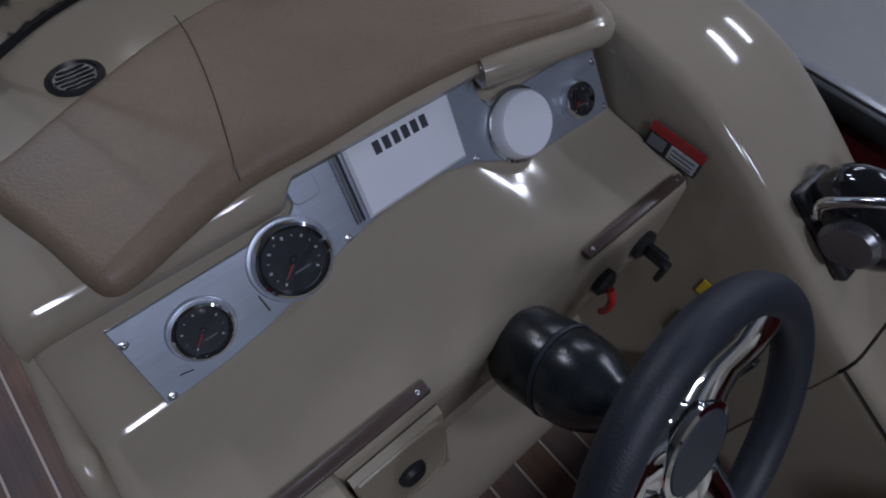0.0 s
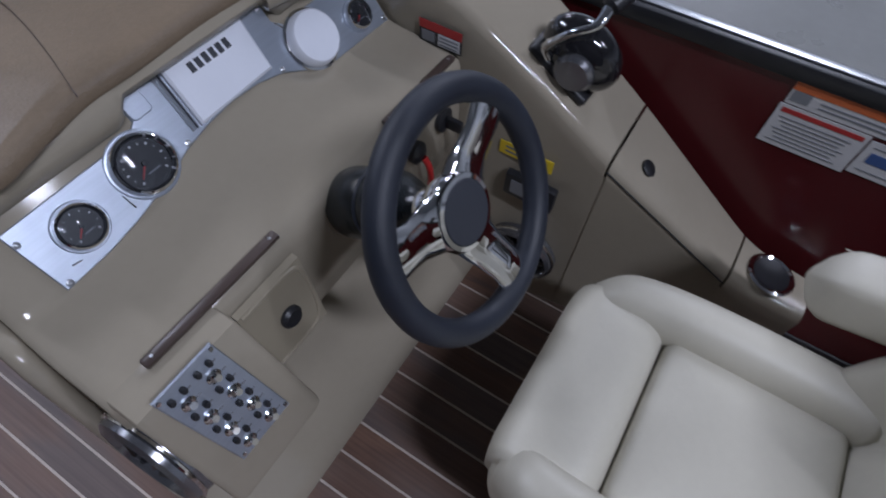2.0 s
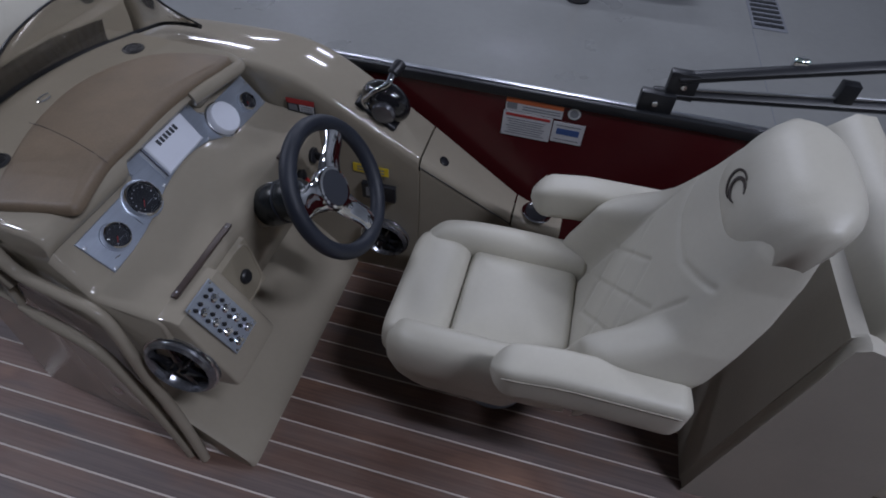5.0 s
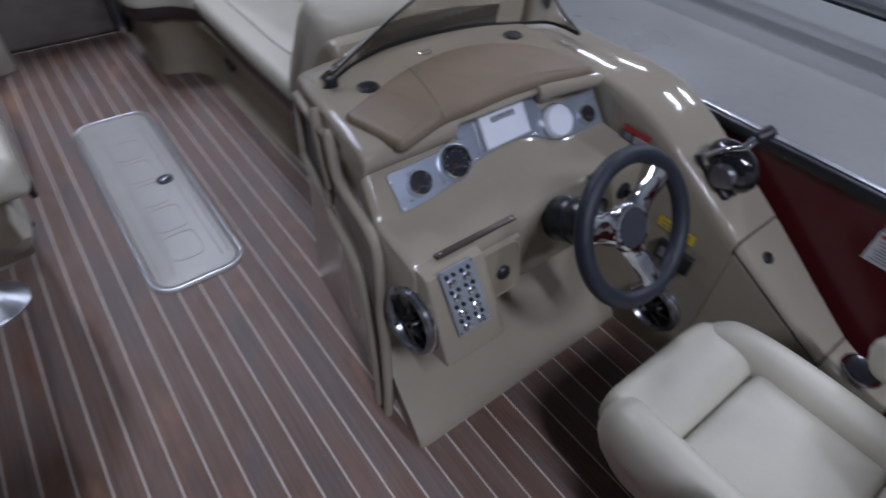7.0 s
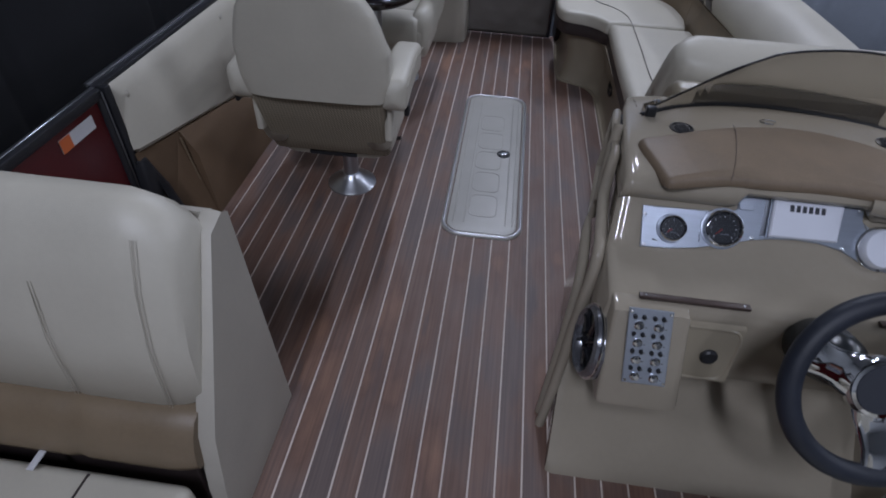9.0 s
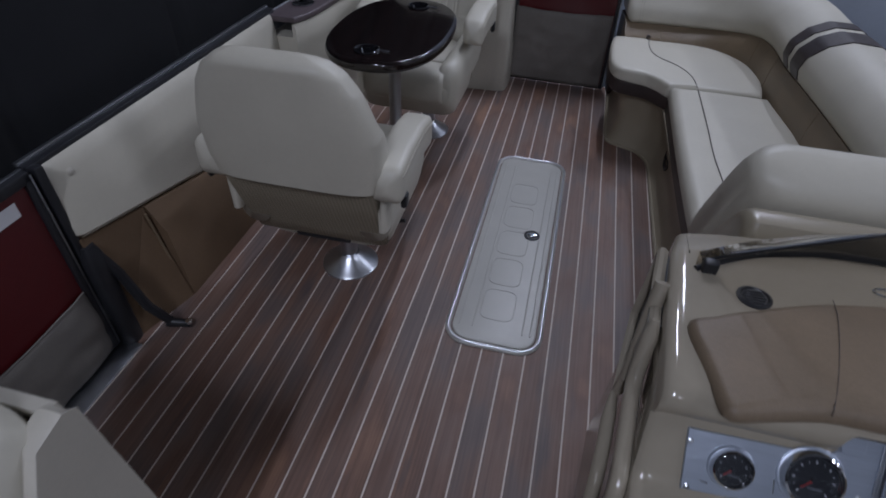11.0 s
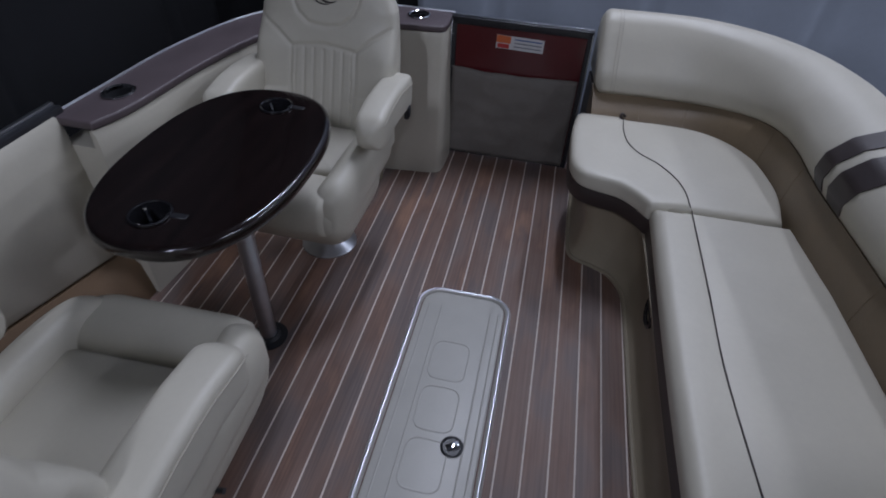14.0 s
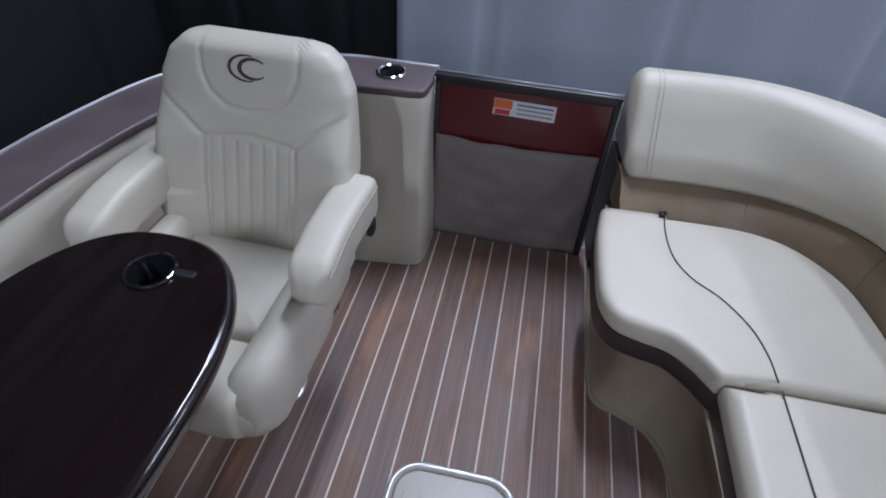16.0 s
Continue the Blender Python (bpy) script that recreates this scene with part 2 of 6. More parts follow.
def finish(name, bm, mat, sharp=38):
    me = bpy.data.meshes.new(name)
    bmesh.ops.recalc_face_normals(bm, faces=bm.faces)
    for f in bm.faces:
        f.smooth = True
    bm.to_mesh(me)
    bm.free()
    me.materials.append(mat)
    if sharp < 180:
        me.set_sharp_from_angle(angle=radians(sharp))
    return me


def part(name, bm, mat, parent, label="", sharp=38):
    bm.transform(ROOTS[parent])
    ob = new(name, finish(name, bm, mat, sharp))
    ob.parent = parent
    ROOTS[ob] = ROOTS[parent]
    return tagged(ob, label) if label else ob


def solo(name, bm, mat, label, category="", group="", kind="", sharp=38):
    return tagged(new(name, finish(name, bm, mat, sharp)), label, category, group, kind)


def spline(pts, n, closed=False):
    """n points on a smooth curve through pts."""
    p = [Vector(q) for q in pts]
    m = len(p)
    segs = m if closed else m - 1
    out = []
    for i in range(n):
        u = i * segs / (n if closed else n - 1)
        k = min(int(u), segs - 1)
        t = u - k
        if closed:
            a, b, c, d = (p[(k + j) % m] for j in (-1, 0, 1, 2))
        else:
            b, c = p[k], p[k + 1]
            a = p[k - 1] if k > 0 else 2 * b - c
            d = p[k + 2] if k + 2 < m else 2 * c - b
        out.append(0.5 * (2 * b + (c - a) * t + (2 * a - 5 * b + 4 * c - d) * t * t + (3 * b - a - 3 * c + d) * t ** 3))
    return out


def loft(rings, closed=True, caps=True, bm=None):
    """Skin over rings of equally many points."""
    bm = bm or bmesh.new()
    vs = [[bm.verts.new(q) for q in r] for r in rings]
    n = len(rings[0])
    for a, b in zip(vs, vs[1:]):
        for i in range(n if closed else n - 1):
            j = (i + 1) % n
            bm.faces.new((a[i], a[j], b[j], b[i]))
    if caps and closed:
        bm.faces.new(vs[0][::-1])
        bm.faces.new(vs[-1])
    return bm


def rbox(size, at=(0, 0, 0), r=0.02, seg=3, m=None):
    """A box with rounded edges."""
    bm = bmesh.new()
    bmesh.ops.create_cube(bm, size=1.0)
    bmesh.ops.scale(bm, vec=size, verts=bm.verts)
    if r:
        bmesh.ops.bevel(bm, geom=bm.edges, offset=min(r, 0.49 * min(size)), segments=seg, profile=0.5, affect="EDGES")
    bm.transform(Matrix.Translation(at))
    if m is not None:
        bm.transform(m)
    return bm


def lathe(profile, n=40, m=None, cap=True):
    """Turn (radius, height) pairs about z."""
    rings = [[(r * math.cos(2 * math.pi * i / n), r * math.sin(2 * math.pi * i / n), z) for i in range(n)] for r, z in profile]
    bm = loft(rings, True, cap)
    bmesh.ops.remove_doubles(bm, verts=bm.verts, dist=1e-6)
    if m is not None:
        bm.transform(m)
    return bm


def tube(pts, r, n=10, closed=False, squash=1.0, up=None):
    """A round bar along points; r may be a list."""
    pts = [Vector(q) for q in pts]
    m = len(pts)
    rings, prev = [], None
    for i, q in enumerate(pts):
        a = pts[(i - 1) % m] if closed or i else q
        b = pts[(i + 1) % m] if closed or i < m - 1 else q
        d = (b - a).normalized()
        ref = Vector(up) if up else (prev or (Vector((0, 0, 1)) if abs(d.z) < 0.9 else Vector((1, 0, 0))))
        u = (ref - d * ref.dot(d)).normalized()
        prev = u
        v = d.cross(u)
        rr = r[i] if isinstance(r, (list, tuple)) else r
        rings.append([q + rr * (math.cos(t) * u * squash + math.sin(t) * v) for t in (2 * math.pi * k / n for k in range(n))])
    if closed:
        rings.append(rings[0])
        bm = loft(rings, True, False)
        bmesh.ops.remove_doubles(bm, verts=bm.verts, dist=1e-6)
        return bm
    return loft(rings, True, True)


def offset(poly, d):
    """Move a closed outline (counter-clockwise, x and y) inwards by d."""
    n = len(poly)
    out = []
    for i in range(n):
        a, b, c = (Vector(poly[(i + j) % n][:2]) for j in (-1, 0, 1))
        e1, e2 = (b - a), (c - b)
        n1, n2 = Vector((-e1.y, e1.x)).normalized(), Vector((-e2.y, e2.x)).normalized()
        k = (n1 + n2)
        k = k.normalized() / max(0.5, k.normalized().dot(n1)) if k.length > 1e-6 else n1
        out.append(b + k * d)
    return out


def ccw(poly):
    area = sum(poly[i][0] * poly[(i + 1) % len(poly)][1] - poly[(i + 1) % len(poly)][0] * poly[i][1] for i in range(len(poly)))
    return list(poly) if area > 0 else list(poly)[::-1]


def pillow(poly, z0, z1, rt=0.03, rb=0.01, steps=5, crown=0.0):
    """A slab with a rounded rim over an outline; crown swells the middle of the top."""
    poly = ccw(poly)
    rings = []
    for k in range(steps + 1):
        a = math.pi / 2 * k / steps
        rings.append([(q.x, q.y, z0 + rb * (1 - math.cos(a))) for q in offset(poly, rb * (1 - math.sin(a)))])
    for k in range(steps + 1):
        a = math.pi / 2 * k / steps
        rings.append([(q.x, q.y, z1 - rt * (1 - math.sin(a))) for q in offset(poly, rt * (1 - math.cos(a)))])
    if crown:
        last = rings[-1]
        mx, my = sum(q[0] for q in last) / len(last), sum(q[1] for q in last) / len(last)
        for f, k in ((0.9, 0.45), (0.72, 0.85), (0.4, 1.0)):
            rings.append([(mx + (q[0] - mx) * f, my + (q[1] - my) * f, z1 + crown * k) for q in last])
    return loft(rings, True, True)


def holed(outline, holes, z0, z1, r=0.012, steps=4):
    """A slab with a rounded rim and round wells through it. holes: (x, y, radius)."""
    poly = ccw(outline)
    bm = bmesh.new()
    rings = []
    for k in range(steps + 1):
        a = math.pi / 2 * k / steps
        rings.append([(q.x, q.y, z0 + r * (1 - math.cos(a))) for q in offset(poly, r * (1 - math.sin(a)))])
    for k in range(steps + 1):
        a = math.pi / 2 * k / steps
        rings.append([(q.x, q.y, z1 - r * (1 - math.sin(a))) for q in offset(poly, r * (1 - math.cos(a)))])
    vs = [[bm.verts.new(q) for q in ring] for ring in rings]
    n = len(poly)
    for a, b in zip(vs, vs[1:]):
        for i in range(n):
            bm.faces.new((a[i], a[(i + 1) % n], b[(i + 1) % n], b[i]))
    for ring, z in ((vs[-1], z1), (vs[0], z0)):
        edges = [bm.edges.get((ring[i], ring[(i + 1) % n])) for i in range(n)]
        for hx, hy, hr in holes:
            c = [bm.verts.new((hx + hr * math.cos(2 * math.pi * k / 28), hy + hr * math.sin(2 * math.pi * k / 28), z)) for k in range(28)]
            edges += [bm.edges.new((c[k], c[(k + 1) % 28])) for k in range(28)]
        bmesh.ops.triangle_fill(bm, use_beauty=True, use_dissolve=False, edges=edges)
    for hx, hy, hr in holes:
        top = [v for v in bm.verts if abs(v.co.z - z1) < 1e-6 and abs(math.hypot(v.co.x - hx, v.co.y - hy) - hr) < 1e-5]
        low = [v for v in bm.verts if abs(v.co.z - z0) < 1e-6 and abs(math.hypot(v.co.x - hx, v.co.y - hy) - hr) < 1e-5]
        key = lambda v: math.atan2(v.co.y - hy, v.co.x - hx)
        top.sort(key=key), low.sort(key=key)
        for k in range(len(top)):
            j = (k + 1) % len(top)
            bm.faces.new((top[k], top[j], low[j], low[k]))
    return bm


def superellipse(cx, cy, a, b, n=2.0, count=64):
    out = []
    for k in range(count):
        t = 2 * math.pi * k / count
        c, s = math.cos(t), math.sin(t)
        out.append((cx + a * math.copysign(abs(c) ** (2 / n), c), cy + b * math.copysign(abs(s) ** (2 / n), s)))
    return out


def roundrect(x0, y0, x1, y1, r, seg=6):
    out = []
    for cx, cy, a0 in ((x1 - r, y1 - r, 0), (x0 + r, y1 - r, 90), (x0 + r, y0 + r, 180), (x1 - r, y0 + r, 270)):
        for k in range(seg + 1):
            a = radians(a0 + 90 * k / seg)
            out.append((cx + r * math.cos(a), cy + r * math.sin(a)))
    return out


def plate(poly, t, m, r=0.0):
    """A thin slab over an outline, of thickness t, set at the pose m."""
    poly = ccw(poly)
    r = min(r, t * 0.45)
    rings = [[(x, y, 0) for x, y in poly], [(x, y, t - r) for x, y in poly]]
    if r:
        rings.append([(q.x, q.y, t) for q in offset(poly, r)])
    bm = loft(rings)
    bm.transform(m)
    return bm


def frame_at(o, u, v):
    """A pose whose x runs along u, y along v, at o."""
    u, v = Vector(u).normalized(), Vector(v).normalized()
    w = u.cross(v).normalized()
    v = w.cross(u)
    m = Matrix((u, v, w)).transposed().to_4x4()
    m.translation = o
    return m


def lerp(a, b, t):
    return a + (b - a) * t


def ease(a, b, x):
    t = min(1.0, max(0.0, (x - a) / (b - a)))
    return t * t * (3 - 2 * t)


def table_at(points, x):
    """Piecewise straight line through (x, value) pairs."""
    if x <= points[0][0]:
        return points[0][1]
    for (a, va), (b, vb) in zip(points, points[1:]):
        if x <= b:
            return lerp(va, vb, (x - a) / (b - a))
    return points[-1][1]


def blunt_pair(k):
    b = 2 * math.pi * k / 20
    return math.copysign(abs(math.cos(b)) ** 0.6, math.cos(b)), math.copysign(abs(math.sin(b)) ** 0.6, math.sin(b))


# ---------- showroom ----------
def slab(x0, y0, z0, x1, y1, z1, r=0.0):
    return rbox((x1 - x0, y1 - y0, z1 - z0), ((x0 + x1) / 2, (y0 + y1) / 2, (z0 + z1) / 2), r, 2)


GROUND = -0.8
solo("ground", slab(-9, -12, GROUND - 0.2, 14, 12, GROUND), CONCRETE, "pale polished concrete showroom floor", "floor", kind="structure")
solo("ceiling", slab(-9, -12, 5.8, 14, 12, 5.95), CEILING, "grey showroom ceiling with long tube lamps", "ceiling", kind="structure")
solo("wall_north", slab(-9, 11.8, GROUND, 14, 12, 5.8), WALLPAINT, "pale painted showroom wall", "wall", kind="structure")
solo("wall_south", slab(-9, -12, GROUND, 14, -11.8, 5.8), WALLPAINT, "pale painted showroom wall", "wall", kind="structure")
solo("wall_east", slab(13.8, -11.8, GROUND, 14, 11.8, 5.8), WALLPAINT, "pale painted showroom wall", "wall", kind="structure")
solo("wall_west", slab(-9, -11.8, GROUND, -8.8, 11.8, 5.8), WALLPAINT, "pale painted showroom wall", "wall", kind="structure")


def curtain(a, b, top, folds, depth, mat, label):
    """A hanging curtain with soft folds from a to b."""
    a, b = Vector(a), Vector(b)
    d = (b - a)
    nrm = Vector((-d.y, d.x, 0)).normalized()
    n = folds * 10
    cols = []
    for i in range(n + 1):
        t = i / n
        w = math.sin(t * folds * 2 * math.pi) + 0.5 * math.sin(t * folds * 4.7 + 1.3)
        sharp = max(0.0, 1 - abs(((t * folds / 2.0) % 1.0) - 0.5) * 24)
        cols.append((a + d * t, depth * (0.35 * w + 1.6 * sharp)))
    rings = []
    for z, k in ((GROUND + 0.02, 1.2), (0.3, 1.0), (1.2, 0.9), (top, 0.6)):
        rings.append([(p.x + nrm.x * o * k, p.y + nrm.y * o * k, z) for p, o in cols] + [(p.x + nrm.x * (o * k + 0.012), p.y + nrm.y * (o * k + 0.012), z) for p, o in reversed(cols)])
    return solo("curtain", loft(rings), mat, label, "curtain", sharp=180)


curtain((-0.95, 3.35, 0), (7.0, 3.75, 0), 3.2, 14, 0.02, CURTAIN, "grey-blue hanging partition curtain behind the boat")
curtain((-3.2, 3.4, 0), (-0.92, 3.4, 0), 5.2, 6, 0.03, CURTAIN_BLACK, "black hanging curtain beside the grey one")
curtain((-2.7, -8.0, 0), (-2.7, 3.55, 0), 5.2, 16, 0.03, CURTAIN_BLACK, "black hanging curtain along the boat's side")

# neighbouring boat's float on its wooden post
pb = thing("pontoon_float", (6.5, 0, GROUND), "long silver aluminium pontoon float on blocks", "float")
part("tube", lathe([(0.0, -3.2), (0.12, -3.19), (0.26, -3.1), (0.30, -2.95), (0.30, 6.0), (0.0, 6.0)], 40, Matrix.Translation((6.5, -0.25, -0.1)) @ pose(0, 0, 0, -90)), STEEL, pb)
part("keel_strip", slab(6.45, -3.15, -0.43, 6.55, 5.75, -0.39), BLACK, pb, "black rubber strip under the float")
po = thing("wooden_post", (5.95, -2.38, GROUND), "bare wooden post with a black rubber foot", "post")
part("post", slab(5.91, -2.42, GROUND + 0.03, 5.99, -2.34, GROUND + 0.45, 0.004), WOOD, po)
part("foot", lathe([(0, 0), (0.13, 0), (0.13, 0.02), (0.05, 0.035), (0, 0.035)], 28, Matrix.Translation((5.95, -2.38, GROUND))), BLACK, po, "black rubber foot")
dg = thing("floor_drain", (6.45, -4.37, GROUND), "dark metal floor drain grate set in the concrete", "drain")
part("grate_frame", slab(5.92, -4.55, GROUND, 7.1, -4.2, GROUND + 0.006), GREYPRINT, dg)
for k in range(9):
    part("bar", slab(5.99 + 0.12 * k, -4.52, GROUND + 0.006, 6.05 + 0.12 * k, -4.23, GROUND + 0.014), BLACK, dg)
solo("floor_joint", slab(2.0, -4.2, GROUND, 5.92, -4.192, GROUND + 0.002), GREYPRINT, "thin dark joint in the concrete floor", "joint", kind="structure")

# ---------- deck ----------
solo("deck_frame", slab(-1.3, -4.2, GROUND, 1.3, 1.55, -0.06), STEEL, "plain metal frame under the deck", "frame", kind="structure")
deck = solo("floor", slab(-1.46, -4.4, -0.06, 1.41, 1.81, -0.0015), CAULK, "boat deck of brown planks with pale seams", "floor", kind="structure")
solo("deck_edge_trim", slab(-1.46, -1.64, -0.05, -1.30, -1.02, 0.006, 0.003), STEEL, "bright metal threshold under the side gate", "trim", kind="structure")

# ---------- starboard fence ----------
def fence(name, x, y0, y1, top, label):
    """A side fence: red panel in a dark metal frame with a rail on top."""
    th = thing(name, (x, (y0 + y1) / 2, 0), label, "fence", kind="structure")
    part("panel", slab(x - 0.012, y0, 0.03, x + 0.012, y1, top - 0.03), RED, th, "glossy dark red metal panel")
    part("top_rail", slab(x - 0.022, y0, top - 0.035, x + 0.022, y1, top, 0.006), BLACK, th, "dark anodised rail")
    part("rail_cap", slab(x - 0.004, y0, top, x + 0.018, y1, top + 0.004, 0.002), STEEL, th, "bright metal edge")
    part("bottom_rail", slab(x - 0.02, y0, 0.0, x + 0.02, y1, 0.035, 0.006), BLACK, th)
    return th


fence("fence_starboard", 1.388, -4.2, -1.6, 0.768, "dark red side fence with a black rail and bright edge")
fence("fence_stern_port", -1.40, -4.2, -1.65, 0.75, "dark red side fence behind the gate")
fence("fence_port", -1.43, -1.02, 0.42, 0.70, "dark red side fence behind the padded wall")

# ---------- padded port wall and coaming ----------
region(1, 0.01, 1.02, -0.005, 1.058)
pw = thing("padded_wall", (-1.38, 0, 0), "cream vinyl padded side wall above a brown carpet panel", "wall", kind="structure")
rows = []
for y in (-0.985, -0.97, -0.6, -0.2, 0.1, 0.40, 0.415):
    e = 0.012 if y in (-0.985, 0.415) else 0.0
    zb = table_at([(-0.985, 0.455), (-0.4, 0.335), (0.42, 0.17)], y)
    rows.append([(-1.412, y, zb + e), (-1.366 - e, y, zb + e), (-1.356 - e, y, zb + 0.015), (-1.385 - e, y, 0.64), (-1.394 - e, y, 0.675 - e), (-1.405, y, 0.69 - e), (-1.418, y, 0.69 - e)])
part("pad", loft(rows), CREAM, pw, "cream vinyl pad with two buttons")
for y in (-0.9, -0.134):
    part("button", lathe([(0, 0), (0.012, 0), (0.012, 0.004), (0.006, 0.007), (0, 0.007)], 16, frame_at((-1.388, y, 0.637), (0, 1, 0), (-0.2, 0, 1))), CREAM_DARK, pw)
part("rail", slab(-1.445, -1.0, 0.66, -1.405, 0.45, 0.705, 0.006), BLACK, pw, "black metal rail")
part("rail_edge", slab(-1.452, -1.0, 0.70, -1.436, 0.45, 0.712, 0.003), STEEL, pw, "bright metal edge")
cx = thing("carpet_panel", (-1.33, -0.4, 0), "brown carpet-covered low box beside the padded wall", "box")
rows = []
for y in (-0.72, -0.4, 0.0, 0.42):
    zb = table_at([(-0.985, 0.45), (-0.4, 0.33), (0.42, 0.165)], y)
    rows.append([(-1.40, y, 0), (-1.275, y, 0), (-1.30, y, zb * 0.75), (-1.355, y, zb), (-1.40, y, zb)])
part("body", loft(rows), CARTON, cx)
part("flap", loft([[(-1.40, -0.985, 0), (-1.35, -0.985, 0), (-1.365, -0.985, 0.45), (-1.40, -0.985, 0.45)], [(-1.40, -0.725, 0), (-1.278, -0.725, 0), (-1.36, -0.725, 0.395), (-1.40, -0.725, 0.395)]]), CARTON, cx, "brown carpet flap beside the gate")
part("fold", tube([(-1.345, -0.74, 0.38), (-1.30, -0.722, 0.02)], 0.004, 6), TAN, cx)

region(0.99, 0.0076, 1.099, -0.053, 1.147)
inner_floor = spline([(-1.27, 0.40, 0), (-1.255, 0.55, 0), (-1.22, 0.92, 0), (-1.11, 1.2, 0), (-0.88, 1.36, 0), (-0.578, 1.405, 0), (-0.43, 1.42, 0), (-0.378, 1.46, 0), (-0.37, 1.62, 0)], 56)
inner_top = spline([(-1.29, 0.42, 0), (-1.245, 0.56, 0), (-1.205, 0.92, 0), (-1.11, 1.24, 0), (-0.88, 1.44, 0), (-0.57, 1.49, 0), (-0.44, 1.50, 0), (-0.40, 1.53, 0), (-0.395, 1.66, 0)], 56)
outer_top = spline([(-1.44, 0.42, 0), (-1.43, 0.6, 0), (-1.40, 1.0, 0), (-1.29, 1.37, 0), (-1.05, 1.62, 0), (-0.74, 1.695, 0), (-0.55, 1.70, 0), (-0.45, 1.70, 0), (-0.395, 1.70, 0)], 56)
bw = thing("bow_padded_wall", (-1.0, 1.3, 0), "cream vinyl padded curved wall around the bow corner", "wall", kind="structure")
rows = []
for f0, t0, o0 in zip(inner_floor, inner_top, outer_top):
    a, b, c = Vector(f0), Vector(t0), Vector(o0)
    b1 = b + (c - b) * 0.04
    rows.append([(a.x, a.y, 0.0), (a.x, a.y, 0.05), (lerp(a.x, b.x, .4), lerp(a.y, b.y, .4), 0.25), (b.x, b.y, 0.52), (b.x, b.y, 0.585), (b1.x, b1.y, 0.604), (lerp(b.x, c.x, 0.12), lerp(b.y, c.y, 0.12), 0.604), (lerp(b.x, c.x, 0.13), lerp(b.y, c.y, 0.13), 0.55), (c.x, c.y, 0.55), (c.x, c.y, 0.0)])
part("pad", loft(rows), CREAM, bw, "cream vinyl pad", sharp=50)
co_poly = [(p.x, p.y) for p in inner_top] + [(p.x, p.y) for p in reversed(outer_top)]
CUPS = ((-1.34, 0.61, 0.045), (-0.55, 1.605, 0.045))
part("coaming", holed(co_poly, CUPS, 0.606, 0.632, 0.008), COAMING, bw, "mauve-brown vinyl top ledge")
part("coaming_edge", tube([(p.x, p.y, 0.63) for p in outer_top], 0.006, 8), STEEL, bw, "bright metal edge")


def cup_holder(x, y, z, r, label, depth=0.07, m=None):
    th = thing("cup_holder", (x, y, z - depth), label, "cup holder", "cup holders")
    prof = [(r * 0.9, -depth), (r * 0.97, -0.002), (r * 1.0, 0.001), (r * 1.22, 0.002), (r * 1.24, 0.005), (r * 1.1, 0.008), (r * 0.96, 0.005), (r * 0.85, -depth + 0.004), (0.0, -depth + 0.003), (0.0, -depth)]
    part("cup", lathe(prof, 36, Matrix.Translation((x, y, z)) if m is None else m), CHROME, th)
    # black skin added to keep the inside of the stainless cup in shade
    part("liner", lathe([(r * 0.95, -0.004), (r * 0.90, -0.012), (r * 0.83, -depth + 0.01), (0.0, -depth + 0.013)], 30, Matrix.Translation((x, y, z)) if m is None else m, False), CURTAIN_BLACK, th, "matt black skin for the cup's shaded inside")
    return th


for cx0, cy0, r0 in CUPS:
    cup_holder(cx0, cy0, 0.632, r0 * 0.97, "stainless cup holder sunk in the brown coaming")

region()


